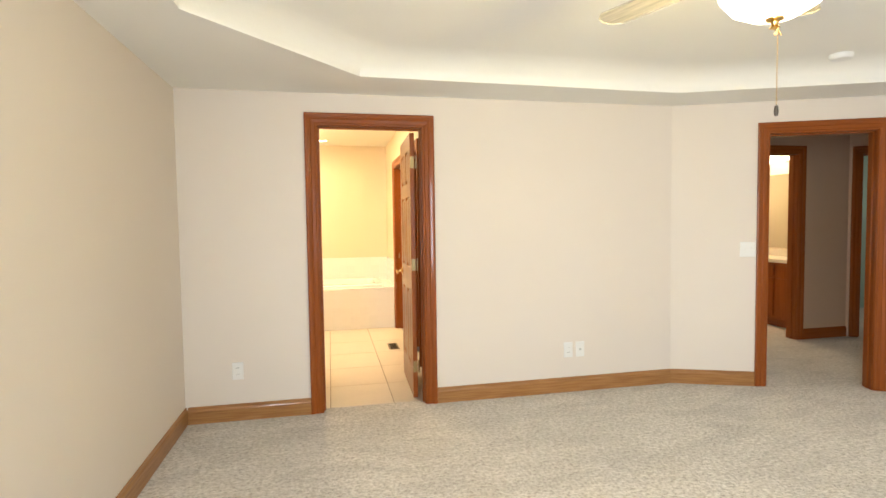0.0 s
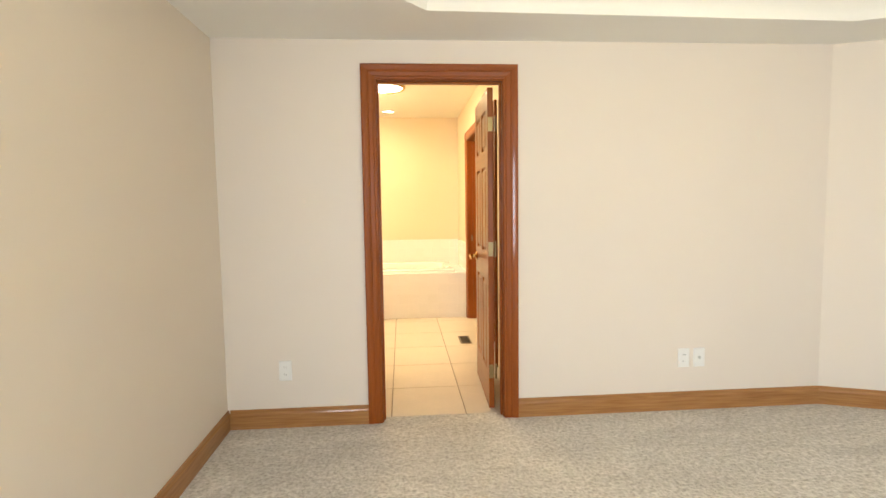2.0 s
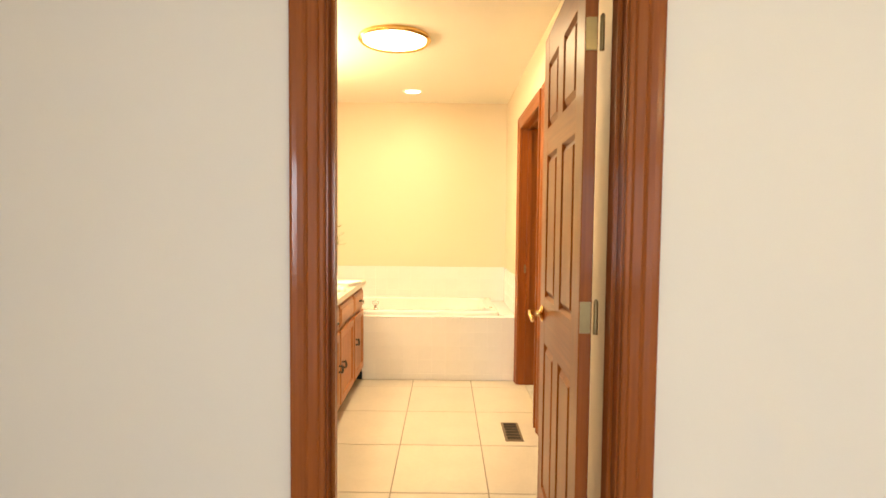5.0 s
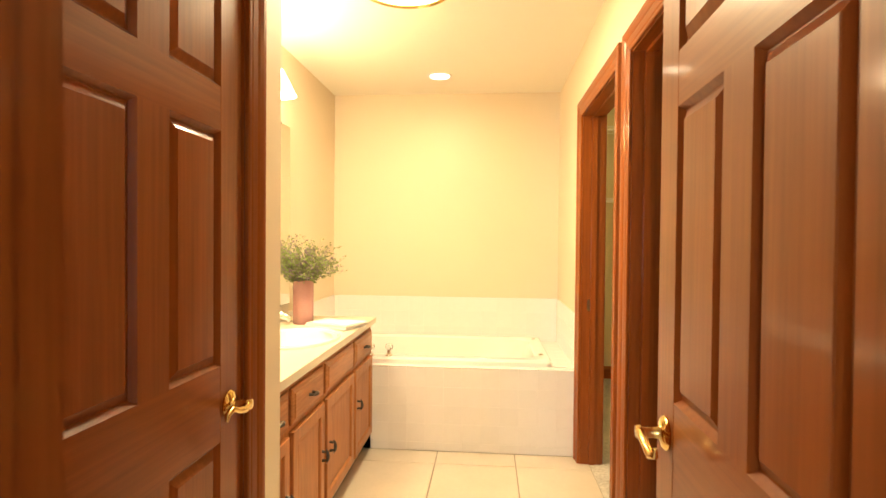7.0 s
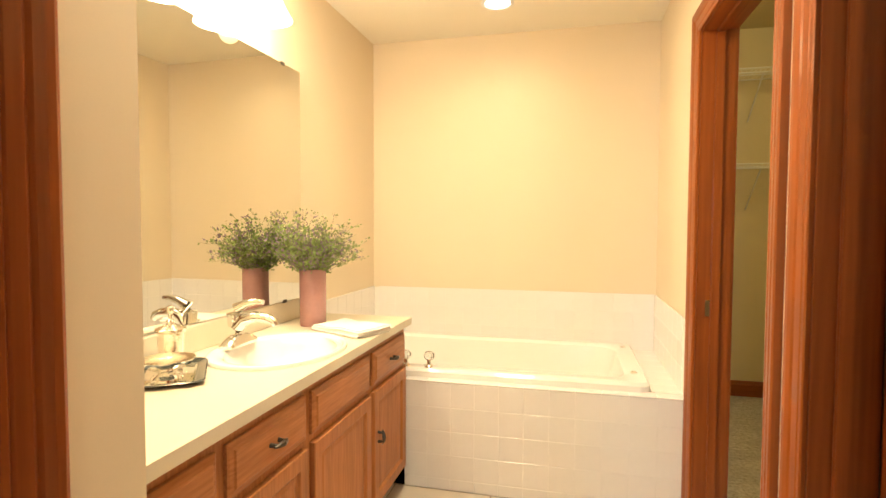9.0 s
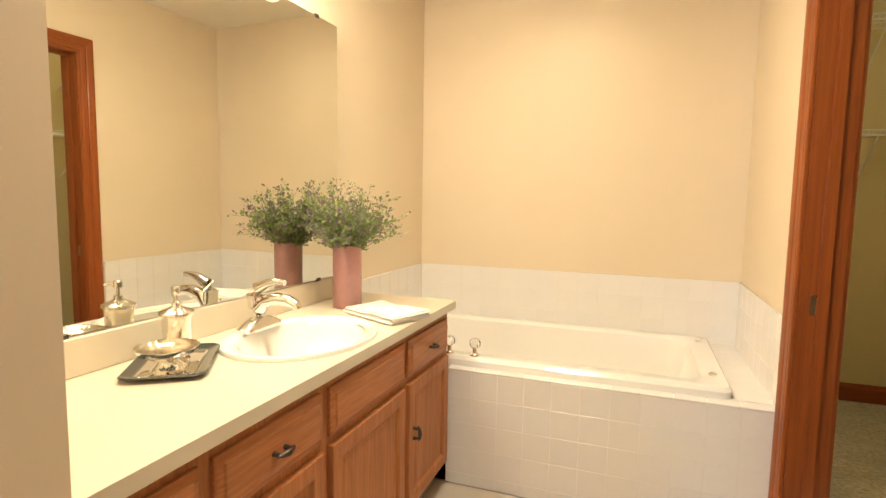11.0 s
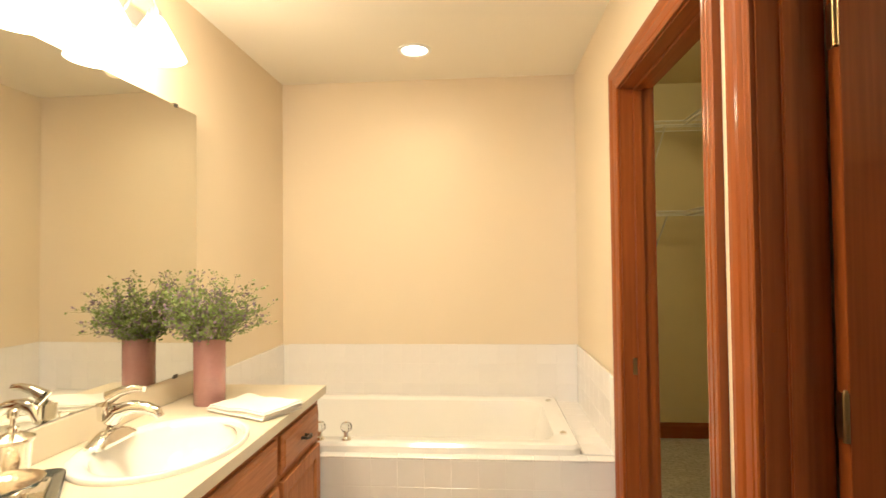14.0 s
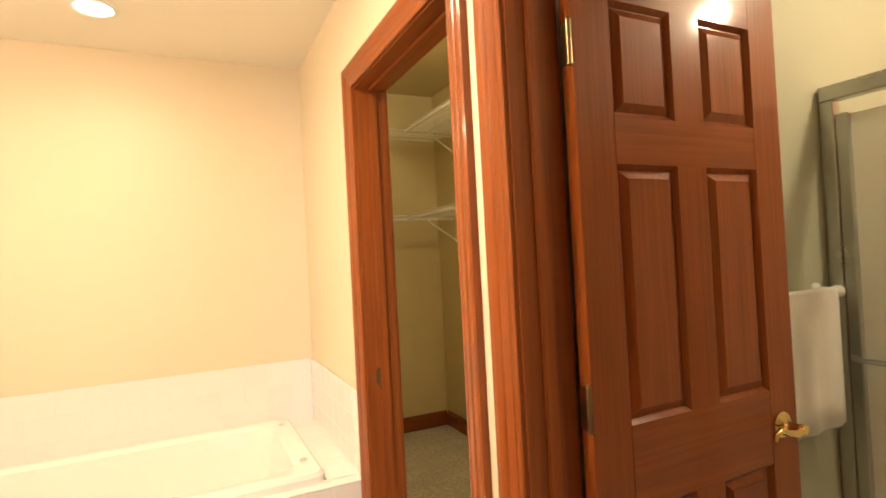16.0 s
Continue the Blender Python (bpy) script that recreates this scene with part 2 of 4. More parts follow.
def lathe(bm, profile, seg=32, m=None, sx=1.0, sy=1.0, close=False):
    rings = []
    for r, z in profile:
        ring = []
        for k in range(seg):
            a = 2 * math.pi * k / seg
            co = Vector((r * sx * math.cos(a), r * sy * math.sin(a), z))
            ring.append(bm.verts.new(m @ co if m is not None else co))
        rings.append(ring)
    for a, b in zip(rings, rings[1:]):
        for k in range(seg):
            bm.faces.new((a[k], a[(k + 1) % seg], b[(k + 1) % seg], b[k]))
    if close:
        bm.faces.new(rings[0][::-1])
        bm.faces.new(rings[-1])
    return bm


def prism(bm, profile, ends, place):
    """Profile points (u, v) carried between two ends; place(u, v, end) gives the point. Closed with caps."""
    a = [bm.verts.new(place(u, v, ends[0])) for u, v in profile]
    b = [bm.verts.new(place(u, v, ends[1])) for u, v in profile]
    n = len(profile)
    for k in range(n):
        bm.faces.new((a[k], a[(k + 1) % n], b[(k + 1) % n], b[k]))
    bm.faces.new(a[::-1])
    bm.faces.new(b)
    return bm


def wall_bm(length, thick, z1, openings=(), z0=0.0):
    """A wall along +x from 0 to length, its room face at y=0 and its back at y=thick; openings (s0, s1, low, high)."""
    bm = bmesh.new()
    if openings and all(low <= z0 and high < z1 for _, _, low, high in openings):
        outline = [(0.0, z0)]
        for s0, s1, low, high in sorted(openings):
            outline += [(s0, z0), (s0, high), (s1, high), (s1, z0)]
        outline += [(length, z0), (length, z1), (0.0, z1)]
        return prism(bm, outline, (0.0, thick), lambda u, v, e: (u, e, v))
    s = 0.0
    for s0, s1, low, high in sorted(openings):
        if s0 > s:
            box(bm, s, s0, 0, thick, z0, z1)
        if low > z0:
            box(bm, s0, s1, 0, thick, z0, low)
        if high < z1:
            box(bm, s0, s1, 0, thick, high, z1)
        s = s1
    if length > s:
        box(bm, s, length, 0, thick, z0, z1)
    return bm


CASING = [(0, 0), (0, 0.009), (0.004, 0.012), (0.012, 0.013), (0.016, 0.010), (0.020, 0.013), (0.040, 0.016), (0.046, 0.013),
          (0.052, 0.017), (0.066, 0.021), (0.078, 0.022), (0.085, 0.019), (0.085, 0)]


def casing_set(parent, s0, s1, head, y, out):
    """Moulded casing round an opening from s0 to s1 on the face y; out is -1 or 1, the way it stands proud along y."""
    for name, where in (("side_casing", "a"), ("side_casing", "b"), ("head_casing", "h")):
        bm = bmesh.new()
        if where == "h":
            prism(bm, CASING, (0, 1), lambda u, v, e: ((s0 - u) if e == 0 else (s1 + u), y + out * v, head + u))
        else:
            base, sign = (s0, -1) if where == "a" else (s1, 1)
            prism(bm, CASING, (0, 1), lambda u, v, e: (base + sign * u, y + out * v, 0.002 if e == 0 else head + u))
        part(name, bm, OAK_X if where == "h" else OAK_V, parent)


def doorway(name, m, s0, s1, head, thick, label, faces=(True, True), stop=0.5):
    """Jambs, stops and casings of an opening in a wall that runs along x, room face y=0, back y=thick."""
    top = thing(name, m, label, "door frame")
    top["kind"] = "structure"
    g = 0.018
    part("jamb", boxed(s0 - g, s0, 0.001, thick - 0.001, 0.002, head + g), OAK_V, top)
    part("jamb", boxed(s1, s1 + g, 0.001, thick - 0.001, 0.002, head + g), OAK_V, top)
    part("head_jamb", boxed(s0, s1, 0.001, thick - 0.001, head, head + g), OAK_X, top)
    a, b = thick * stop - 0.018, thick * stop + 0.018
    part("stop", boxed(s0, s0 + 0.011, a, b, 0.002, head, 0.003), OAK_V, top)
    part("stop", boxed(s1 - 0.011, s1, a, b, 0.002, head, 0.003), OAK_V, top)
    part("stop", boxed(s0 + 0.011, s1 - 0.011, a, b, head - 0.011, head, 0.003), OAK_X, top)
    if faces[0]:
        casing_set(top, s0 - 0.005, s1 + 0.005, head + 0.005, 0.0, -1)
    if faces[1]:
        casing_set(top, s0 - 0.005, s1 + 0.005, head + 0.005, thick, 1)
    return top


def raised_panel(bm, x0, x1, z0, z1, face, back, way):
    """A raised field panel: sloped margin from a sunk rim up to a flat field."""
    rim, field, w = face + way * 0.012, face + way * 0.003, 0.020
    ring = []
    for d, y in ((0.0, back), (0.0, rim), (0.004, rim), (w, field), (w + 0.002, field - way * 0.002)):
        ring.append([bm.verts.new((x, y, z)) for x, z in ((x0 + d, z0 + d), (x1 - d, z0 + d), (x1 - d, z1 - d), (x0 + d, z1 - d))])
    for a, b in zip(ring, ring[1:]):
        for k in range(4):
            bm.faces.new((a[k], a[(k + 1) % 4], b[(k + 1) % 4], b[k]))
    bm.faces.new(ring[-1])


def sticking(bm, x0, x1, z0, z1, y, way):
    """The sloped moulding round a panel's opening, from the frame's face down to the panel."""
    a = [bm.verts.new((x, y, z)) for x, z in ((x0, z0), (x1, z0), (x1, z1), (x0, z1))]
    b = [bm.verts.new((x, y + way * 0.011, z)) for x, z in ((x0 + 0.010, z0 + 0.010), (x1 - 0.010, z0 + 0.010), (x1 - 0.010, z1 - 0.010), (x0 + 0.010, z1 - 0.010))]
    for k in range(4):
        bm.faces.new((a[k], a[(k + 1) % 4], b[(k + 1) % 4], b[k]))


def lever(parent, x, z, y, way, turn):
    """A brass lever set on the face y of a door; way is the side it stands on, turn the way the lever points along x."""
    rose = part("rosette", lathe(bmesh.new(), [(0.0, 0.0), (0.031, 0.0), (0.033, 0.004), (0.027, 0.010), (0.014, 0.013), (0.011, 0.018), (0.011, 0.045), (0.014, 0.050), (0.012, 0.058), (0.0, 0.060)], 24),
                BRASS, parent, "polished brass rosette", Matrix.Translation((x, y, z)) @ Matrix.Rotation(radians(-90 * way), 4, "X"), True)
    bm = bmesh.new()
    tube(bm, [(0, 0, 0.05), (turn * 0.03, -0.004, 0.054), (turn * 0.06, 0.004, 0.054), (turn * 0.085, 0.014, 0.052), (turn * 0.102, 0.006, 0.050), (turn * 0.106, -0.008, 0.050)],
         [0.010, 0.0095, 0.008, 0.0075, 0.007, 0.004], 12)
    part("lever_handle", bm, BRASS, rose, "", None, True)


def panel_door(name, m, width, height, label, lever_from, hinge_at=None, lever_turn=-1, hinge_zs=(0.20, 1.04, 1.83), group="", knob_z=0.91):
    """A six-panel door leaf along +x from its hinge edge, thickness from y=0 to y=0.035."""
    top = thing(name, m, label, "door", group)
    t, st, mul = 0.035, 0.105, 0.095
    rails = [(0.01, 0.235), (0.82, 1.0), (1.553, 1.655), (height - 0.115, height)]
    frame_bm = bmesh.new()
    for a, b in ((0, st), (width - st, width)):
        box(frame_bm, a, b, 0, t, 0.01, height, 0.002, 1)
    part("stile_frame", frame_bm, OAK_V, top)
    rail_bm = bmesh.new()
    for a, b in rails:
        box(rail_bm, st, width - st, 0.0003, t - 0.0003, a, b)
    part("rail_frame", rail_bm, OAK_X, top)
    mid_bm = bmesh.new()
    for (a0, a1), (b0, b1) in zip(rails, rails[1:]):
        box(mid_bm, (width - mul) / 2, (width + mul) / 2, 0.0003, t - 0.0003, a1, b0)
    part("mullion", mid_bm, OAK_V, top)
    for (a0, a1), (b0, b1) in zip(rails, rails[1:]):
        for x0, x1 in ((st, (width - mul) / 2), ((width + mul) / 2, width - st)):
            bm = bmesh.new()
            sticking(bm, x0, x1, a1, b0, 0.0003, 1)
            sticking(bm, x0, x1, a1, b0, t - 0.0003, -1)
            raised_panel(bm, x0 + 0.009, x1 - 0.009, a1 + 0.009, b0 - 0.009, 0.0, t / 2, 1)
            raised_panel(bm, x0 + 0.009, x1 - 0.009, a1 + 0.009, b0 - 0.009, t, t / 2, -1)
            part("door_panel", bm, OAK_V, top)
    for way, y in ((-1, 0.0), (1, t)):
        if way in lever_from:
            lever(top, width - 0.065, knob_z, y, way, lever_turn)
    part("latch_plate", boxed(width - 0.0005, width + 0.0015, 0.006, t - 0.006, knob_z - 0.03, knob_z + 0.03), BRASS, top)
    if hinge_at is not None:
        for z in hinge_zs:
            bm = bmesh.new()
            tube(bm, [(-0.004, hinge_at, z - 0.046), (-0.004, hinge_at, z + 0.046)], 0.0065, 10)
            tube(bm, [(-0.004, hinge_at, z + 0.046), (-0.004, hinge_at, z + 0.052)], [0.005, 0.003], 10)
            box(bm, -0.0025, -0.0005, 0.003, t - 0.002, z - 0.044, z + 0.044)
            part("hinge", bm, BRONZE, top, "antique brass butt hinge", None, True)
    return top


# ---- structure ----
BY = -0.06
BED_H, TRAY_H, BATH_H = 2.256, 2.406, 2.45
Z90 = radians(90)

# bedroom wall towards the bath, room face at y = 0
north = wall_bm(3.70, 0.115, 2.6, [(0.179 + 0.72, 0.948 + 0.72, 0.0, 2.048)])
structure("wall_north", north, BED_PAINT, "tan painted bedroom wall around the bath doorway", "wall", m=pose(-0.72, BY, 0))
structure("wall_west", wall_bm(5.75, 0.12, 2.6, [(0.15, 1.35, 0.55, 2.05)]), BED_PAINT, "tan painted bedroom side wall", "wall", m=pose(-0.72, -5.6, 0, 0, 0, 90))
structure("wall_south", wall_bm(5.7, 0.15, 2.6, [(1.35, 3.95, 0.6, 2.1)]), BED_PAINT, "tan painted bedroom wall with a window", "wall", m=pose(4.95, -5.6, 0, 0, 0, 180))
structure("wall_east", wall_bm(4.85, 0.12, 2.6), BED_PAINT, "tan painted bedroom side wall", "wall", m=pose(4.90, -0.82, 0, 0, 0, -90))
ANG = pose(2.98, BY, 0, 0, 0, -22.5)
structure("wall_angled", wall_bm(2.1, 0.12, 2.6, [(0.71, 1.49, 0, 2.018)]), BED_PAINT, "angled tan bedroom wall with the hall doorway", "wall", m=ANG)
win = thing("window_1", pose(1.9, -5.6, 0), "white framed bedroom window", "window")
win["kind"] = "structure"
for a in (-1.3, -0.02, 1.26):
    part("window_frame", boxed(a, a + 0.04, -0.10, -0.05, 0.6, 2.1, 0.004), PLASTIC, win)
for z in (0.6, 2.06):
    part("window_rail", boxed(-1.26, 1.26, -0.10, -0.05, z, z + 0.04, 0.004), PLASTIC, win)
part("window_sill", boxed(-1.36, 1.36, -0.05, 0.05, 0.57, 0.598, 0.006), PLASTIC, win)

win2 = thing("window_2", pose(-0.72, -4.85, 0), "white framed bedroom side window", "window")
win2["kind"] = "structure"
for y in (-0.60, 0.56):
    part("window_frame", boxed(-0.10, -0.05, y, y + 0.04, 0.55, 2.05, 0.004), PLASTIC, win2)
for z in (0.55, 2.01):
    part("window_rail", boxed(-0.10, -0.05, -0.56, 0.56, z, z + 0.04, 0.004), PLASTIC, win2)
structure("floor", boxed(-0.72, 5.2, -5.6, 0.02, -0.1, 0.0), CARPET, "beige speckled cut-pile bedroom carpet", "carpet")
structure("floor_hall", boxed(2.99, 9.0, 0.0201, 3.6, -0.1, -0.001), CARPET, "beige cut-pile hall carpet", "carpet")

# bedroom ceiling: a soffit round a sunk tray with a sloping cove
TRAY_EDGE = [(0.47, -0.525), (2.75, -0.46), (4.45, -1.16), (4.45, -4.2), (3.5, -5.1), (0.5, -5.1), (-0.33, -4.2), (-0.33, -1.43)]


COVE = [(0.0, 0.0), (0.004, 0.03), (0.022, 0.062), (0.055, 0.095), (0.10, 0.122), (0.16, 0.141), (0.24, 0.15)]


def tray_ceiling():
    """Soffit, rounded cove and sunk field, closed above by a slab."""
    bm = bmesh.new()
    cx, cy = 2.0, -2.7
    rings = []
    for inset, rise in COVE:
        ring = []
        for x, y in TRAY_EDGE:
            d = Vector((cx - x, cy - y)).normalized()
            ring.append(bm.verts.new((x + d.x * inset, y + d.y * inset, BED_H + rise)))
        rings.append(ring)
    far = [(0.47, BY), (2.98, BY), (5.0, -0.9), (5.0, -4.2), (5.0, -5.6), (-0.72, -5.6), (-0.72, -4.2), (-0.72, BY)]
    out = [bm.verts.new((x, y, BED_H)) for x, y in far]
    n = len(out)
    for k in range(n):
        j = (k + 1) % n
        bm.faces.new((rings[0][k], out[k], out[j], rings[0][j]))
        for a, b in zip(rings, rings[1:]):
            bm.faces.new((a[k], a[j], b[j], b[k]))
    bm.faces.new(rings[-1])
    box(bm, -0.9, 5.3, -5.8, BY, 2.60, 2.68)
    return bm


structure("ceiling", tray_ceiling(), CEIL_PAINT, "white tray ceiling with a rounded cove", "ceiling", True)
structure("ceiling_hall", boxed(2.99, 9.0, -1.2, 3.6, 2.42, 2.5), CEIL_PAINT, "white hall ceiling", "ceiling")

# bath, closet and shower room
structure("wall_bath_back", wall_bm(1.90, 0.12, 2.6), BATH_PAINT, "cream painted wall behind the tub", "wall", m=pose(-0.69, 3.80, 0))
structure("wall_bath_left", wall_bm(2.60, 0.12, 2.6), BATH_PAINT, "cream painted wall behind the vanity", "wall", m=pose(-0.69, 1.205, 0, 0, 0, 90))
structure("wall_linen", wall_bm(1.145, 0.10, 2.6, [(0.237 - 0.06, 0.983 - 0.06, 0, 2.048)]), BATH_PAINT, "cream wall with the linen closet door", "wall", m=pose(-0.085, 0.06, 0, 0, 0, 90))
structure("wall_linen_end", boxed(-0.82, -0.186, 1.12, 1.205, 0, 2.6), BATH_PAINT, "cream return wall beside the vanity", "wall")
structure("wall_linen_back", boxed(-0.72, -0.62, 0.057, 1.119, 0, 2.6), BATH_PAINT, "cream wall inside the linen closet", "wall")
RW = pose(1.08, 3.799, 0, 0, 0, -90)
structure("wall_bath_right", wall_bm(3.739, 0.125, 2.74, [(3.799 - 2.808, 3.799 - 1.967, 0, 2.048), (3.799 - 1.763, 3.799 - 1.017, 0, 2.048)]), BATH_PAINT,
          "cream wall with closet and shower room doorways", "wall", m=RW)
bath_face = bmesh.new()
for a, b, z in ((-0.084, 0.179, 0.0), (0.948, 1.079, 0.0), (0.179, 0.948, 2.048)):
    box(bath_face, a, b, 0.0552, 0.059, z, 2.45)
structure("wall_bath_entry", bath_face, BATH_PAINT, "cream wall around the bath doorway", "wall")
structure("ceiling_bath", boxed(-0.72, 1.10, 0.056, 3.82, BATH_H, BATH_H + 0.1), BATH_CEIL, "cream painted bath ceiling", "ceiling")
structure("ceiling_shower_room", boxed(1.20, 3.4, 0.056, 1.9, BATH_H, BATH_H + 0.1), BATH_CEIL, "cream shower room ceiling", "ceiling")
structure("ceiling_closet", boxed(1.20, 2.5, 1.949, 4.95, 2.70, 2.78), CLOSET_PAINT, "olive cream closet ceiling", "ceiling")
structure("wall_closet_back", boxed(1.206, 2.5, 4.80, 4.92, 0, 2.74), CLOSET_PAINT, "olive cream wall at the back of the closet", "wall")
structure("wall_closet_right", boxed(2.36, 2.48, 1.95, 4.799, 0, 2.74), CLOSET_PAINT, "olive cream side wall of the closet", "wall")
structure("wall_closet_left", boxed(1.10, 1.205, 3.81, 4.80, 0, 2.74), CLOSET_PAINT, "olive cream closet wall behind the tub", "wall")
structure("wall_closet_front", boxed(1.206, 3.4, 1.85, 1.949, 0, 2.74), SHOWER_PAINT, "sage wall between shower room and closet", "wall")
structure("wall_shower_room", boxed(1.206, 3.4, 0.06, 0.25, 0, 2.6), SHOWER_PAINT, "sage shower room wall", "wall")
structure("wall_shower_end", boxed(3.2, 3.32, 0.251, 1.849, 0, 2.6), WALL_TILE, "pale wall inside the shower", "wall")
structure("floor_closet", boxed(1.14, 2.36, 1.95, 4.80, -0.1, 0.0), CARPET, "beige closet carpet", "carpet")
structure("floor_shower_room", boxed(1.20, 3.3, 0.25, 1.849, -0.1, 0.0), FLOOR_TILE, "cream tiled shower room floor", "floor")

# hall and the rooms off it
structure("wall_hall", wall_bm(2.9, 0.12, 2.5, [(1.40, 2.14, 0, 2.048)]), HALL_DIM_PAINT, "tan hall wall with a doorway, dim warm light in its colour", "wall", m=pose(3.13, 0.95, 0))
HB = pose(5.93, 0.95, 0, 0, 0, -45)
structure("wall_hall_corner", wall_bm(2.3, 0.12, 2.5, [(0.10, 0.90, 0, 2.048)]), HALL_DIM_PAINT, "angled tan hall wall with a doorway, dim warm light in its colour", "wall", m=HB)
structure("wall_hall_left", boxed(2.99, 3.1, 0.04, 3.6, 0, 2.5), HALL_DIM_PAINT, "tan hall side wall, dim warm light in its colour", "wall")
structure("wall_hall_bath", boxed(3.1, 6.3, 3.0, 3.1, 0, 2.5), BATH_PAINT, "cream wall of the hall bath", "wall")
structure("wall_hall_bath_side", boxed(6.13, 6.23, 1.08, 3.0, 0, 2.5), BATH_PAINT, "cream side wall of the hall bath", "wall")
structure("wall_spare_back", boxed(8.7, 8.8, -1.5, 3.6, 0, 2.5), GREEN_PAINT, "pale green wall of the far room", "wall")
structure("wall_spare_left", boxed(6.24, 8.7, 2.4, 2.5, 0, 2.5), GREEN_PAINT, "pale green side wall of the far room", "wall")
structure("wall_hall_end", boxed(5.0, 8.8, -1.3, -1.2, 0, 2.5), HALL_DIM_PAINT, "tan wall at the hall's end, dim warm light in its colour", "wall")
doorway("door_4", pose(3.13, 0.95, 0), 1.418, 2.122, 2.03, 0.12, "stained wooden frame of the hall bath doorway", (True, False))
doorway("door_5", HB, 0.118, 0.882, 2.03, 0.12, "stained wooden frame of the far room doorway", (True, False))

# door frames
doorway("door_1", pose(0, BY, 0), 0.197, 0.93, 2.03, 0.119, "dark stained wooden frame of the bath doorway", stop=0.42)
d2 = doorway("door_2", RW, 3.799 - 2.79, 3.799 - 1.985, 2.03, 0.125, "dark stained wooden frame of the closet doorway", stop=0.55)
part("strike_plate", boxed(1.009, 1.0106, 0.035, 0.062, 0.90, 0.965), BRONZE, d2, "brass strike plate")
doorway("door_3", RW, 3.799 - 1.745, 3.799 - 1.035, 2.03, 0.125, "dark stained wooden frame of the shower room doorway", stop=0.5)
doorway("door_6", pose(-0.085, 0.0, 0, 0, 0, 90), 0.255, 0.965, 2.03, 0.10, "dark stained wooden frame of the linen closet", (True, False), stop=0.62)
doorway("door_7", ANG, 0.728, 1.472, 2.00, 0.12, "stained wooden frame of the hall doorway", (True, True))

# baseboards
BASE = [(0, 0), (0.014, 0), (0.014, 0.085), (0.011, 0.094), (0.008, 0.098), (0.006, 0.112), (0.003, 0.116), (0, 0.116)]


def baseboard(name, m, length, mat, label="honey oak baseboard with a moulded top"):
    bm = prism(bmesh.new(), BASE, (0, length), lambda u, v, e: (e, -0.0005 - u, v + 0.001))
    structure(name, bm, mat, label, "baseboard", m=m)


baseboard("baseboard_1", pose(-0.705, BY, 0), 0.812, BASE_X)
baseboard("baseboard_2", pose(1.022, BY, 0), 1.955, BASE_X)
baseboard("baseboard_3", ANG @ pose(0.0, 0, 0), 0.636, BASE_X)
baseboard("baseboard_4", pose(-0.72, -5.6, 0, 0, 0, 90), 5.6, BASE_X)
baseboard("baseboard_5", ANG @ pose(1.565, 0, 0), 0.5, BASE_X)
baseboard("baseboard_6", pose(1.206, 4.80, 0), 1.14, OAK_X, "dark stained closet baseboard")
baseboard("baseboard_7", pose(2.36, 4.785, 0, 0, 0, -90), 2.8, OAK_X, "dark stained closet baseboard")
baseboard("baseboard_8", pose(5.345, 0.95, 0), 0.585, OAK_X, "dark stained hall baseboard")
baseboard("baseboard_9", pose(8.7, 2.4, 0, 0, 0, -90), 3.6, OAK_X, "dark stained baseboard of the far room")


# ---- doors ----
panel_door("bath_door", pose(0.862, 0.072, 0, 0, 0, 88) @ pose(0, -0.035, 0), 0.715, 2.02, "open six-panel stained wooden bath door with brass lever", (1, -1), -0.010, hinge_zs=(0.25, 1.03, 1.80), group="six-panel doors", knob_z=0.93)
panel_door("shower_room_door", pose(1.207, 1.738, 0, 0, 0, 0.3) @ pose(0.004, -0.035, 0), 0.672, 2.02, "open six-panel stained wooden door with brass lever", (1, -1), 0.004, hinge_zs=(0.25, 1.05, 1.80), group="six-panel doors")
panel_door("linen_door", pose(-0.090, 0.258, 0, 0, 0, 90), 0.704, 2.02, "closed six-panel stained wooden linen closet door with brass lever", (-1,), None, group="six-panel doors", knob_z=0.90)


# ---- bath: tub ----
TY, TZ = 2.895, 0.525
tub = thing("bathtub", pose(0, 0, 0), "white drop-in bathtub in a tiled surround", "bathtub")


def rounded(cx, cy, hx, hy, r, z, n=8):
    pts = []
    for qx, qy, a0 in ((1, 1, 0), (-1, 1, 90), (-1, -1, 180), (1, -1, 270)):
        for k in range(n + 1):
            a = radians(a0 + 90 * k / n)
            pts.append((cx + qx * (hx - r) + r * math.cos(a), cy + qy * (hy - r) + r * math.sin(a), z))
    return pts


def loft(bm, rings, fill_last=True):
    rows = [[bm.verts.new(p) for p in ring] for ring in rings]
    n = len(rows[0])
    for a, b in zip(rows, rows[1:]):
        for k in range(n):
            bm.faces.new((a[k], a[(k + 1) % n], b[(k + 1) % n], b[k]))
    if fill_last:
        bm.faces.new(rows[-1])
    return bm


CX, CY, HX, HY = 0.135, 3.362, 0.805, 0.424
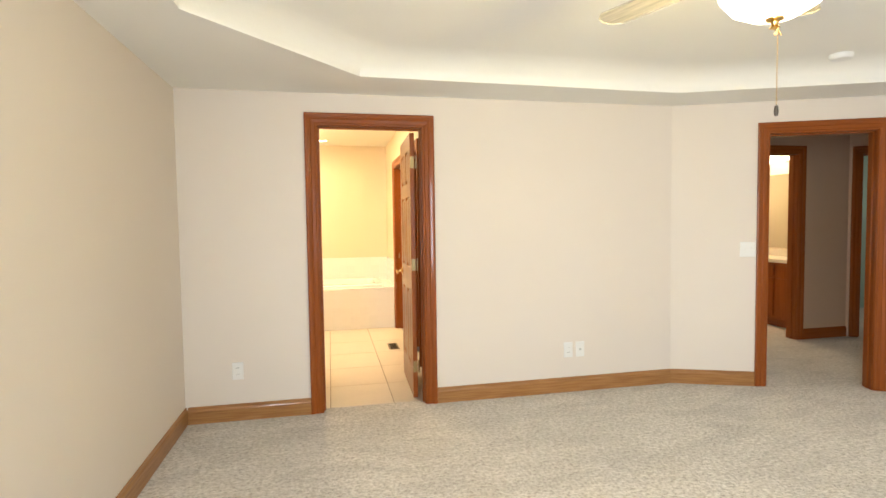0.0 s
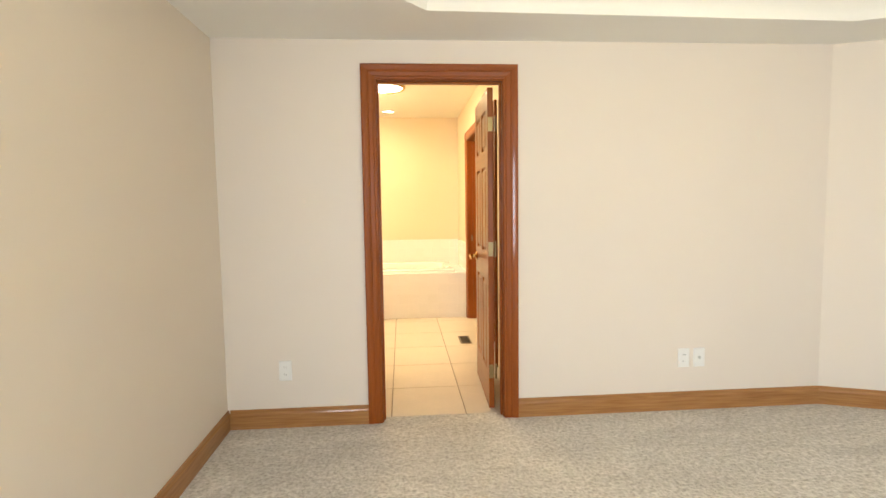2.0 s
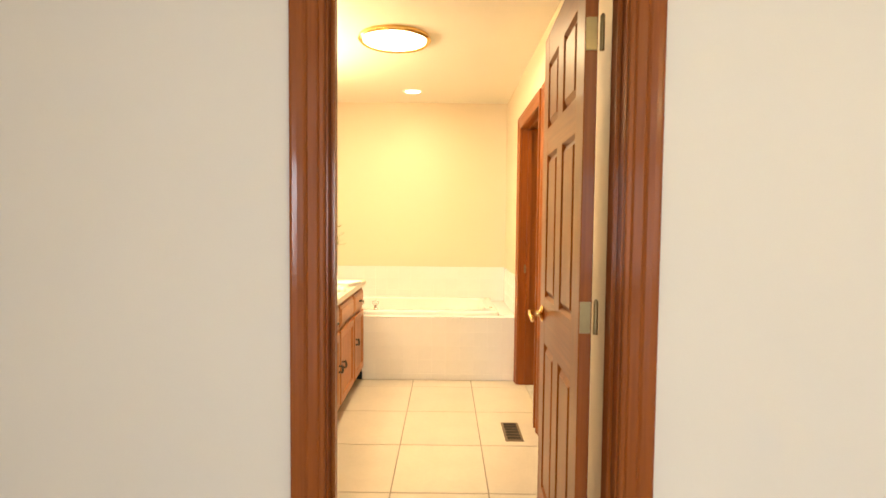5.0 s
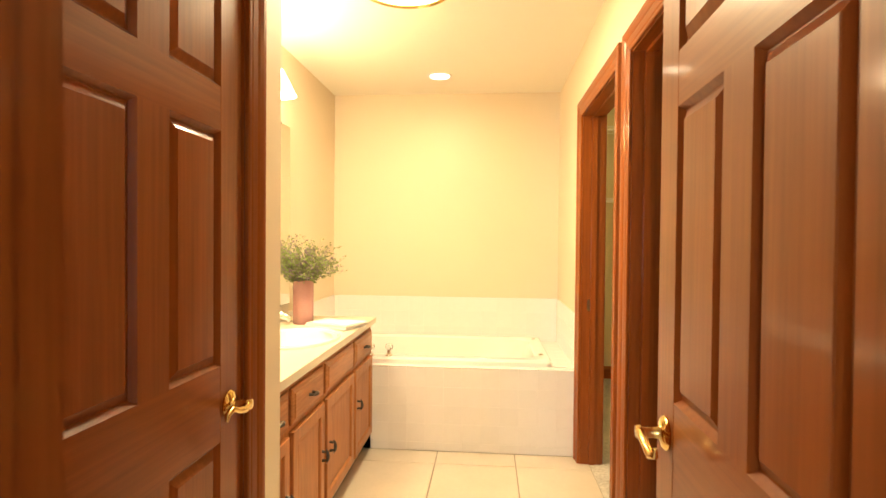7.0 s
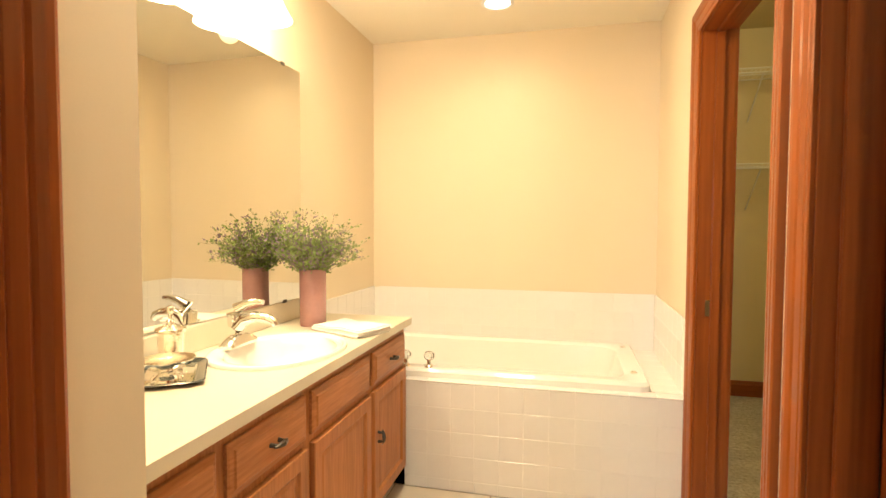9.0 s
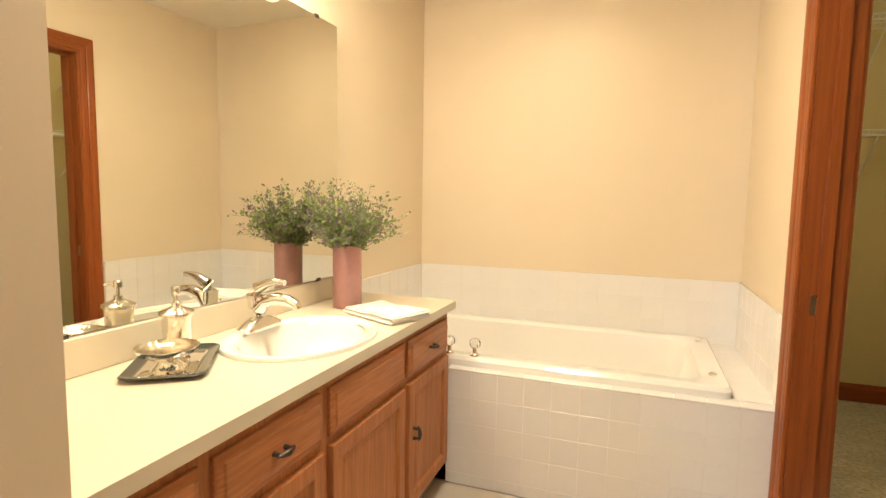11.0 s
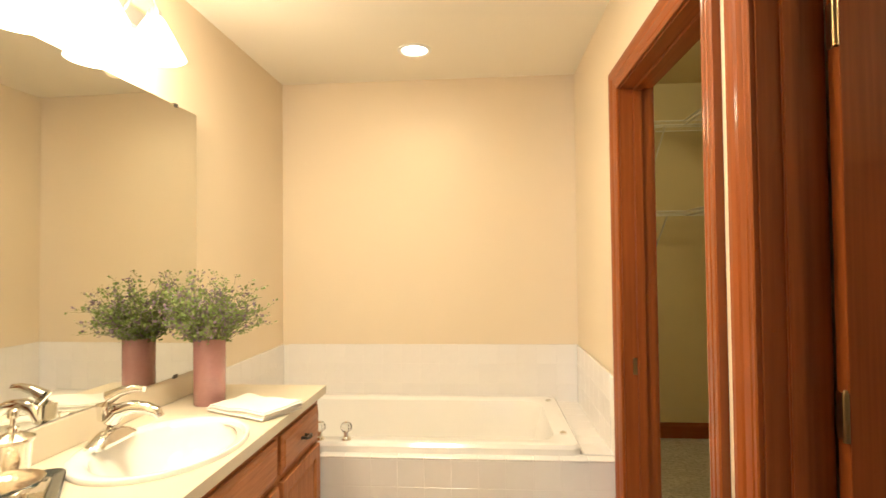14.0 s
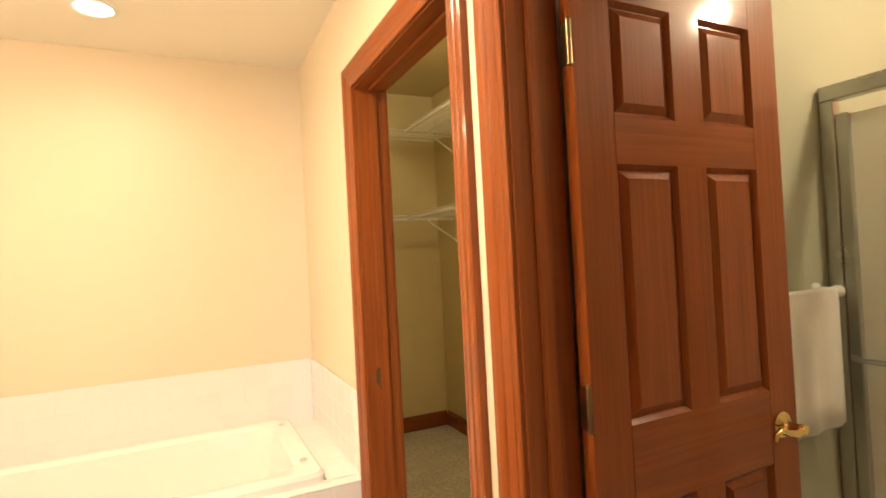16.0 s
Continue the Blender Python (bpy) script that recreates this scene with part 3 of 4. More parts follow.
part("tub_shell", loft(bmesh.new(), [rounded(CX, CY, HX, HY, 0.05, TZ - 0.01), rounded(CX, CY, HX, HY, 0.05, TZ + 0.026), rounded(CX, CY, HX - 0.012, HY - 0.012, 0.045, TZ + 0.04),
     rounded(CX, CY, HX - 0.075, HY - 0.075, 0.10, TZ + 0.042), rounded(CX, CY, HX - 0.095, HY - 0.09, 0.12, TZ + 0.030), rounded(CX, CY, HX - 0.14, HY - 0.12, 0.15, TZ - 0.12),
     rounded(CX, CY, HX - 0.22, HY - 0.16, 0.16, TZ - 0.36), rounded(CX, CY, HX - 0.32, HY - 0.24, 0.14, TZ - 0.40)]), PORCELAIN, tub, "white acrylic tub shell", None, True)
apron = part("tub_surround", boxed(-0.165, 1.075, TY + 0.0004, TY + 0.055, 0, TZ - 0.003), GROUT, tub, "pale grout bed behind the apron tiles")
ledge = bmesh.new()
box(ledge, 0.945, 1.075, TY + 0.056, 3.795, TZ - 0.03, TZ + 0.0026)
box(ledge, -0.69, 0.945, TY + 0.056, 2.955, TZ - 0.03, TZ + 0.0026)
part("tub_ledge", ledge, GROUT, tub)
for x in (-0.205, -0.085):
    k = thing("tub_tap", pose(x, 2.982, TZ + 0.041), "clear acrylic and chrome tub tap", "tap", "tub taps")
    part("base", lathe(bmesh.new(), [(0, 0), (0.024, 0), (0.022, 0.006), (0.012, 0.014), (0.011, 0.035), (0, 0.036)], 16), CHROME, k, "", None, True)
    part("knob", lathe(bmesh.new(), [(0, 0.034), (0.018, 0.036), (0.026, 0.046), (0.026, 0.062), (0.018, 0.072), (0, 0.073)], 8), GLASS, k, "clear faceted acrylic knob")
    part("cap", lathe(bmesh.new(), [(0, 0.0735), (0.008, 0.0735), (0.007, 0.077), (0, 0.077)], 12), CHROME, k, "", None, True)
for y in (3.10, 3.66):
    c = thing("air_control", pose(0.885, y, TZ + 0.0415), "small round chrome whirlpool control on the tub rim", "tub control", "whirlpool controls")
    part("cap", lathe(bmesh.new(), [(0, 0), (0.017, 0), (0.017, 0.006), (0.012, 0.010), (0, 0.011)], 16), CHROME, c, "", None, True)
dr = thing("tub_drain", pose(CX + 0.40, CY, TZ - 0.3995), "round polished chrome tub drain", "drain")
part("flange", lathe(bmesh.new(), [(0, 0.0), (0.03, 0.0), (0.032, 0.002), (0.026, 0.004), (0, 0.004)], 20), CHROME, dr, "", None, True)

# ---- bath: vanity ----
VX, C0, C1 = -0.185, 1.207, 2.885
vanity = thing("vanity_cabinet", pose(VX, 0, 0), "honey oak vanity cabinet with drawers over doors", "cabinet")
body = bmesh.new()
box(body, -0.020, 0, C0, C1, 0.095, 0.785)
box(body, -0.48, -0.020, C1 - 0.018, C1, 0.095, 0.785)
box(body, -0.48, -0.020, C0, C0 + 0.018, 0.095, 0.785)
box(body, -0.50, -0.48, C0, C1, 0.095, 0.785)
box(body, -0.48, -0.020, C0 + 0.018, C1 - 0.018, 0.095, 0.113)
part("body", body, CAB_V, vanity)
part("toe_kick", boxed(-0.50, -0.06, C0, C1 - 0.002, 0.001, 0.0948), CAB_H, vanity)


def front(name, y0, y1, z0, z1, pull, upright):
    """A cabinet front with a framed edge and a sunk or raised field; pull gives the handle's place."""
    mat = CAB_V if upright else CAB_H
    bm = bmesh.new()
    t = 0.020
    if upright:
        rings = []
        for d, x in ((0, 0.0006), (0, 0.017), (0.003, t), (0.046, t), (0.050, 0.017), (0.054, 0.010), (0.060, 0.0095), (0.074, 0.012)):
            rings.append([(x, y0 + d, z0 + d), (x, y1 - d, z0 + d), (x, y1 - d, z1 - d), (x, y0 + d, z1 - d)])
        loft(bm, rings)
    else:
        rings = []
        for d, x in ((0, 0.0006), (0, 0.010), (0.006, 0.013), (0.018, 0.016), (0.022, t)):
            rings.append([(x, y0 + d, z0 + d), (x, y1 - d, z0 + d), (x, y1 - d, z1 - d), (x, y0 + d, z1 - d)])
        loft(bm, rings)
    ob = part(name, bm, mat, vanity)
    if pull:
        py, pz, flat = pull
        bm = bmesh.new()
        d = Vector((0, 1, 0)) if flat else Vector((0, 0, 1))
        for s in (-1, 1):
            tube(bm, [Vector((t - 0.002, py, pz)) + d * s * 0.020, Vector((t + 0.020, py, pz)) + d * s * 0.017], [0.007, 0.0045], 8)
            tube(bm, [Vector((t + 0.018, py, pz)) + d * s * 0.030, Vector((t + 0.024, py, pz)) + d * s * 0.018, Vector((t + 0.026, py, pz))], [0.003, 0.006, 0.0085], 8)
        part("pull", bm, PEWTER, ob, "dark pewter bow pull", None, True)


for y0, y1, pull, side in ((1.225, 1.497, True, 1), (1.535, 1.905, True, 1), (1.945, 2.415, False, -1), (2.452, 2.86, True, -1)):
    front("drawer" if pull else "false_drawer", y0, y1, 0.618, 0.752, ((y0 + y1) / 2, 0.685, True) if pull else None, False)
    front("door", y0, y1, 0.115, 0.592, ((y1 - 0.035) if side > 0 else (y0 + 0.035), 0.40 if y0 > 2.4 else 0.37, False), True)

SX, SY = -0.398, 2.14
bm = bmesh.new()
outer = [(-0.689, 1.207), (-0.155, 1.207), (-0.155, 2.915), (-0.689, 2.915)]
ov = [(SX + 0.185 * math.cos(a), SY + 0.235 * math.sin(a)) for a in [2 * math.pi * k / 48 for k in range(48)]]
for z, flip in ((0.82, False), (0.786, True)):
    o = [bm.verts.new((x, y, z)) for x, y in outer]
    h = [bm.verts.new((x, y, z)) for x, y in ov]
    es = [bm.edges.new((o[k], o[(k + 1) % 4])) for k in range(4)] + [bm.edges.new((h[k], h[(k + 1) % 48])) for k in range(48)]
    bmesh.ops.triangle_fill(bm, edges=es, use_beauty=True, use_dissolve=False)
    if not flip:
        top_o = o
    else:
        for k in range(4):
            bm.faces.new((top_o[k], top_o[(k + 1) % 4], o[(k + 1) % 4], o[k]))
counter = thing("worktop", pose(0, 0, 0), "cream laminate vanity worktop with a backsplash", "worktop")
part("top", bm, COUNTER, counter)
part("backsplash", boxed(-0.689, -0.668, 1.207, 2.775, 0.8202, 0.915, 0.003, 1), COUNTER, counter)
sink = thing("wash_basin", pose(SX, SY, 0.8205), "white oval drop-in wash basin", "sink")
prof = [(1.0, 0.0), (1.0, 0.006), (0.985, 0.012), (0.95, 0.014), (0.88, 0.012), (0.84, 0.004), (0.79, -0.03), (0.66, -0.09), (0.42, -0.125), (0.10, -0.135)]
bm = bmesh.new()
rings = []
for r, z in prof:
    off = 0.022 * min(1.0, max(0.0, (1.0 - r) / 0.16))
    rings.append([(off + r * 0.222 * math.cos(a), r * 0.275 * math.sin(a), z) for a in [2 * math.pi * k / 48 for k in range(48)]])
part("basin", loft(bm, rings), PORCELAIN, sink, "", None, True)
part("drain", lathe(bmesh.new(), [(0, -0.133), (0.022, -0.133), (0.022, -0.130), (0.0, -0.131)], 16, Matrix.Translation((0.02, 0, 0))), CHROME, sink, "chrome drain", None, True)

tap = thing("basin_faucet", pose(-0.560, 2.135, 0.834) @ Matrix.Scale(1.1, 4), "polished chrome single-lever basin faucet", "faucet")
part("base_plate", loft(bmesh.new(), [rounded(0, 0, 0.028, 0.082, 0.027, 0.0), rounded(0, 0, 0.028, 0.082, 0.027, 0.010), rounded(0, 0, 0.022, 0.062, 0.021, 0.022), rounded(0, 0, 0.020, 0.03, 0.019, 0.034)]), CHROME, tap, "", None, True)
part("spout", tube(bmesh.new(), [(-0.008, 0, 0.02), (-0.004, 0, 0.055), (0.02, 0, 0.082), (0.06, 0, 0.092), (0.10, 0, 0.090), (0.128, 0, 0.080), (0.136, 0, 0.066)], [0.025, 0.024, 0.021, 0.018, 0.016, 0.014, 0.011], 16), CHROME, tap, "", None, True)
part("lever", tube(bmesh.new(), [(-0.012, 0, 0.06), (-0.016, 0, 0.098), (-0.004, 0, 0.118), (0.03, 0, 0.134), (0.065, 0, 0.142), (0.092, 0, 0.140)], [0.022, 0.023, 0.019, 0.013, 0.010, 0.008], 16), CHROME, tap, "", None, True)
part("pop_up_rod", tube(bmesh.new(), [(-0.022, 0.03, 0.02), (-0.022, 0.03, 0.06), (-0.022, 0.03, 0.068)], [0.003, 0.003, 0.006], 8), CHROME, tap, "", None, True)

mirror = thing("wall_mirror", pose(-0.6955, 1.209, 0, 0, 0, -1.27), "large frameless wall mirror above the vanity", "mirror")
part("glass", boxed(0.0, 0.0055, 0.0, 1.556, 0.918, 1.975, 0.0015, 1), MIRROR, mirror)
part("backing", boxed(-0.0135, -0.0003, 0.01, 1.552, 0.922, 1.971), PLASTIC, mirror)
part("furring_strip", boxed(-0.026, -0.0137, 1.30, 1.545, 0.93, 1.96), PLASTIC, mirror)
for y, z in ((1.411, 1.973), (0.29, 1.973), (1.411, 0.919), (0.39, 0.919)):
    part("clip", boxed(-0.006, 0.0095, y - 0.011, y + 0.011, z - 0.007, z + 0.007, 0.001, 1), PEWTER, mirror, "dark metal clip")

# vanity light
vl = thing("vanity_light", pose(-0.689, 2.045, 2.215), "three-shade brushed metal vanity light with lit white glass", "wall lamp")
part("back_plate", boxed(0.0006, 0.022, -0.42, 0.42, -0.035, 0.035, 0.006), ALUMINIUM, vl)
BELL = [(0.022, -0.030), (0.031, -0.042), (0.052, -0.080), (0.077, -0.130), (0.097, -0.165), (0.094, -0.165), (0.074, -0.130), (0.049, -0.080), (0.020, -0.042)]
for y in (-0.29, 0.0, 0.29):
    part("arm", tube(bmesh.new(), [(0.02, y, 0.0), (0.045, y, 0.045), (0.075, y, 0.072), (0.105, y, 0.068), (0.124, y, 0.04), (0.129, y, 0.002)], 0.006, 10), ALUMINIUM, vl, "", None, True)
    part("socket", lathe(bmesh.new(), [(0.0, 0.0), (0.010, 0.0), (0.013, -0.004), (0.013, -0.010), (0.019, -0.011), (0.019, -0.018), (0.022, -0.019), (0.022, -0.028), (0.026, -0.030), (0.026, -0.036), (0.0, -0.037)], 20, Matrix.Translation((0.129, y, 0.004))), ALUMINIUM, vl, "", None, True)
    sh = part("shade", lathe(bmesh.new(), BELL, 32, Matrix.Translation((0.129, y, 0.0))), SHADE, vl, "lit frosted white glass shade", None, True)
    sh.visible_shadow = False

# ceiling lights
can = thing("recessed_light", pose(0.19, 3.35, BATH_H), "white recessed ceiling light, lit", "ceiling light")
part("trim_ring", lathe(bmesh.new(), [(0.088, -0.0005), (0.088, -0.004), (0.074, -0.008), (0.066, -0.003), (0.066, -0.0005)], 32), PLASTIC, can, "", None, True)
part("lens", lathe(bmesh.new(), [(0.066, -0.002), (0.03, -0.004), (0.001, -0.0045)], 32), LENS, can, "glowing lens", None, True).visible_shadow = False
dome = thing("flush_ceiling_light", pose(0.16, 2.0, BATH_H), "round flush ceiling light with a metal rim, lit", "ceiling light")
part("rim", lathe(bmesh.new(), [(0.225, -0.0005), (0.228, -0.018), (0.214, -0.030), (0.200, -0.022), (0.198, -0.0005)], 40), BRASS, dome, "bronze rim", None, True)
part("diffuser", lathe(bmesh.new(), [(0.198, -0.018), (0.15, -0.030), (0.08, -0.037), (0.001, -0.039)], 40), LENS, dome, "glowing diffuser", None, True).visible_shadow = False

# ---- bath: things on the worktop ----
ZC = 0.8206
vase = thing("flower_vase", pose(-0.515, 2.608, ZC), "mauve glazed cylinder vase with small purple-green sprigs", "vase")
part("vase_body", lathe(bmesh.new(), [(0.0, 0.0), (0.055, 0.0), (0.058, 0.004), (0.058, 0.244), (0.055, 0.248), (0.052, 0.244), (0.052, 0.02), (0.0, 0.018)], 32), VASE, vase, "", None, True)
rng = random.Random(7)
stems, leaves, blooms = bmesh.new(), bmesh.new(), bmesh.new()


def leaf(bm, p, d, size):
    side = d.cross(Vector((rng.uniform(-1, 1), rng.uniform(-1, 1), rng.uniform(-1, 1)))).normalized()
    up = side.cross(d).normalized()
    a = bm.verts.new(p)
    b = bm.verts.new(p + d * size * 0.5 + side * size * 0.36 + up * size * 0.06)
    c = bm.verts.new(p + d * size)
    e = bm.verts.new(p + d * size * 0.5 - side * size * 0.36 + up * size * 0.06)
    bm.faces.new((a, b, c))
    bm.faces.new((a, c, e))


for k in range(170):
    az = rng.uniform(0, 2 * math.pi)
    lean = rng.uniform(0.05, 1.0) ** 0.7 * 1.22
    length = rng.uniform(0.165, 0.318) * (1 - 0.14 * lean)
    p = Vector((0.035 * rng.random() * math.cos(az), 0.035 * rng.random() * math.sin(az), 0.215))
    pts = [p.copy()]
    steps = 8
    for s in range(steps):
        f = (s + 1) / steps
        tilt = lean * (0.45 + 0.8 * f)
        d = Vector((math.cos(az) * math.sin(tilt), math.sin(az) * math.sin(tilt), math.cos(tilt)))
        d = (d + Vector((rng.uniform(-1, 1), rng.uniform(-1, 1), rng.uniform(-1, 1))) * 0.5).normalized()
        p = p + d * (length + 0.03) / steps
        if p.x < -0.14:
            p.x = -0.14
        pts.append(p.copy())
        for q in range(6 if s > 0 else 3):
            w = Vector((rng.uniform(-1, 1), rng.uniform(-1, 1), rng.uniform(-0.4, 1))).normalized()
            q0 = p - d * rng.random() * length / steps
            tip = q0 + w * rng.uniform(0.003, 0.016)
            if tip.x < -0.145:
                continue
            leaf(blooms if rng.random() < 0.34 else leaves, tip, (w + d * 0.5).normalized(), rng.uniform(0.007, 0.0175))
    tube(stems, pts, [0.0014 - 0.0001 * s for s in range(len(pts))], 4, False)
tagged(part("stem", stems, STEM, vase), kind="stuff")
tagged(part("foliage", leaves, LEAF, vase, "small green leaves"), kind="stuff")
tagged(part("blossom", blooms, BLOOM, vase, "tiny dusty purple flowers"), kind="stuff")


def folded_towel(m, lx, ly):
    top = thing("folded_towel", m, "folded white terry towel on the worktop", "towel")
    bm = bmesh.new()
    for k in range(2):
        z, f = 0.0005 + k * 0.013, 1 - 0.05 * k
        box(bm, -lx / 2 * f, lx / 2 * f + 0.012 * k, -ly / 2 * f, ly / 2, z, z + 0.0145, 0.007, 3)
    bmesh.ops.subdivide_edges(bm, edges=[e for e in bm.edges if e.calc_length() > 0.08], cuts=8, use_grid_fill=True)
    for v in bm.verts:
        v.co.z += 0.010 * noise.noise(Vector((v.co.x * 11, v.co.y * 11, 3.0))) * (v.co.z / 0.03) + (0.008 * (v.co.x / lx + 0.1) if v.co.z > 0.015 else 0)
    part("fold", bm, TOWEL, top, "", None, True)
    return top


folded_towel(pose(-0.300, 2.520, ZC, 0, 0, -25), 0.30, 0.19)

tray = thing("serving_tray", pose(-0.537, 1.778, ZC, 0, 0, 126), "dark glass tray with a rounded rim", "tray")
part("tray_body", loft(bmesh.new(), [rounded(0, 0, 0.118, 0.076, 0.02, 0.0005), rounded(0, 0, 0.146, 0.098, 0.034, 0.012), rounded(0, 0, 0.142, 0.094, 0.032, 0.015), rounded(0, 0, 0.118, 0.074, 0.02, 0.006)]), TRAY, tray, "", None, True)
part("tray_inlay", loft(bmesh.new(), [rounded(0, 0, 0.112, 0.068, 0.018, 0.0062), rounded(0, 0, 0.110, 0.066, 0.017, 0.0072)]), CHROME, tray, "mirrored silver centre", None, True)
pump = thing("soap_dispenser", pose(-0.567, 1.818, ZC + 0.0075) @ Matrix.Diagonal((0.93, 0.93, 1.12, 1.0)), "hammered silver soap dispenser with a pump", "soap dispenser")
part("bottle", lathe(bmesh.new(), [(0, 0), (0.030, 0), (0.034, 0.004), (0.041, 0.100), (0.047, 0.103), (0.047, 0.109), (0.037, 0.113), (0.020, 0.119), (0.013, 0.122), (0, 0.122)], 28), HAMMERED, pump, "", None, True)
part("collar", lathe(bmesh.new(), [(0.0, 0.1215), (0.013, 0.1215), (0.013, 0.130), (0.006, 0.134), (0.006, 0.150), (0.0, 0.150)], 16), CHROME, pump, "", None, True)
part("pump_head", tube(bmesh.new(), [(0, 0, 0.149), (0, 0, 0.152), (0, 0, 0.166), (0, 0, 0.170)], [0.008, 0.0125, 0.0125, 0.008], 16), CHROME, pump, "", None, True)
part("spout", tube(bmesh.new(), [(0, 0, 0.160), (0.016, -0.016, 0.161), (0.026, -0.026, 0.157)], [0.006, 0.005, 0.0035], 10), CHROME, pump, "", None, True)
dish = thing("soap_dish", pose(-0.505, 1.730, ZC + 0.0075) @ Matrix.Diagonal((0.9, 0.9, 1.15, 1.0)), "footed polished silver soap dish on the tray", "soap dish")
part("bowl", lathe(bmesh.new(), [(0.026, 0.024), (0.050, 0.027), (0.072, 0.037), (0.081, 0.047), (0.083, 0.050), (0.080, 0.050), (0.068, 0.040), (0.045, 0.032), (0, 0.030)], 40), HAMMERED, dish, "hammered silver bowl", None, True)
part("foot", lathe(bmesh.new(), [(0, 0), (0.046, 0), (0.047, 0.004), (0.040, 0.009), (0.031, 0.016), (0.028, 0.023), (0.026, 0.0245), (0, 0.0245)], 32), CHROME, dish, "", None, True)

# floor register
reg = thing("floor_register", pose(0.915, 1.83, 0.0005), "brown metal floor register", "vent")
part("frame", loft(bmesh.new(), [rounded(0, 0, 0.055, 0.145, 0.004, 0.001, 2), rounded(0, 0, 0.052, 0.142, 0.004, 0.005, 2), rounded(0, 0, 0.040, 0.128, 0.003, 0.005, 2), rounded(0, 0, 0.040, 0.128, 0.003, 0.002, 2)]), VENT, reg)
for k in range(18):
    part("slat", boxed(-0.039, 0.039, -0.122 + k * 0.0143, -0.1165 + k * 0.0143, 0.0022, 0.0048), DARK if k % 3 else VENT, reg)


# ---- bedroom things ----
def plate(name, m, kind, label):
    top = thing(name, m, label, "outlet" if kind != "switch" else "light switch")
    w = 0.058 if kind == "switch" else 0.037
    part("cover_plate", loft(bmesh.new(), [[(x, y, z) for x, z, y in ((-a, -b, d), (a, -b, d), (a, b, d), (-a, b, d))] for a, b, d in ((w, 0.060, -0.0006), (w, 0.060, -0.003), (w - 0.004, 0.056, -0.0065))]), PLASTIC, top)
    if kind == "outlet":
        for z in (-0.021, 0.021):
            s = part("socket", lathe(bmesh.new(), [(0.017, 0.0), (0.017, 0.002), (0.0, 0.0022)], 16, Matrix.Translation((0, -0.0062, z)) @ Matrix.Rotation(radians(90), 4, "X")), PLASTIC, top)
            for x in (-0.006, 0.006):
                part("slot", boxed(x - 0.001, x + 0.001, -0.0090, -0.0084, z - 0.004, z + 0.005), DARK, s)
    elif kind == "jack":
        part("jack", lathe(bmesh.new(), [(0.010, 0.0), (0.010, 0.003), (0.004, 0.003), (0.004, 0.008), (0.0, 0.008)], 12, Matrix.Translation((0, -0.0062, 0)) @ Matrix.Rotation(radians(90), 4, "X")), ALUMINIUM, top)
    else:
        for x in (-0.023, 0.023):
            part("toggle", boxed(x - 0.005, x + 0.005, -0.016, -0.0066, -0.004, 0.014, 0.002, 1), PLASTIC, top)
    return top


plate("wall_outlet", pose(-0.377, BY, 0.345), "outlet", "white duplex outlet on the tan wall")
plate("wall_outlet", pose(2.075, BY, 0.334), "outlet", "white duplex outlet beside a cable jack")
plate("cable_jack", pose(2.175, BY, 0.334), "jack", "white cable jack plate beside an outlet")
plate("light_switch", ANG @ pose(0.575, 0, 1.10), "switch", "white double toggle light switch by the hall doorway")

fan = thing("ceiling_fan", pose(1.66, -2.42, 0), "ceiling fan with pale blades and a lit glass bowl", "ceiling fan")
part("canopy", lathe(bmesh.new(), [(0.0, TRAY_H - 0.001), (0.07, TRAY_H - 0.001), (0.066, TRAY_H - 0.03), (0.03, TRAY_H - 0.06), (0.016, TRAY_H - 0.065), (0.016, 2.32), (0, 2.32)], 24), BRASS, fan, "", None, True)
part("motor", lathe(bmesh.new(), [(0.0, 2.325), (0.06, 2.32), (0.115, 2.29), (0.12, 2.22), (0.09, 2.17), (0.06, 2.15), (0.06, 2.12), (0.0, 2.12)], 32), BRASS, fan, "", None, True)
part("glass_bowl", lathe(bmesh.new(), [(0.165, 2.125), (0.172, 2.11), (0.160, 2.06), (0.125, 2.015), (0.07, 1.985), (0.004, 1.975)], 36), FAN_GLASS, fan, "lit frosted glass bowl", None, True).visible_shadow = False
part("finial", lathe(bmesh.new(), [(0.0, 1.985), (0.028, 1.982), (0.026, 1.974), (0.012, 1.968), (0.010, 1.958), (0.016, 1.950), (0.0, 1.942)], 16), BRASS, fan, "", None, True)
for k in range(5):
    a = radians(110 + 72 * k)
    m = Matrix.Rotation(a, 4, "Z")
    bl = part("blade", loft(bmesh.new(), [[(x, y, 2.185 + z + 0.10 * y) for x, y in ((0.20, -0.05), (0.30, -0.062), (0.64, -0.068), (0.68, -0.04), (0.69, 0.0), (0.68, 0.04), (0.64, 0.068), (0.30, 0.062), (0.20, 0.05))] for z in (0, 0.007)]), BLADE, fan, "pale wooden blade", m)
    part("bracket", boxed(0.10, 0.26, -0.022, 0.022, 2.193, 2.199, 0.002, 1), BRASS, bl)
ch = bmesh.new()
for k in range(44):
    bmesh.ops.create_icosphere(ch, subdivisions=1, radius=0.0022, matrix=Matrix.Translation((0, -0.012, 1.945 - k * 0.0055)))
part("chain_hook", tube(tube(bmesh.new(), [(0, -0.012, 1.944), (0.012, -0.014, 1.922)], 0.0028, 6), [(0, -0.012, 1.944), (-0.012, -0.014, 1.922)], 0.0028, 6), BRASS, fan)
part("pull_chain", ch, BRASS, fan)
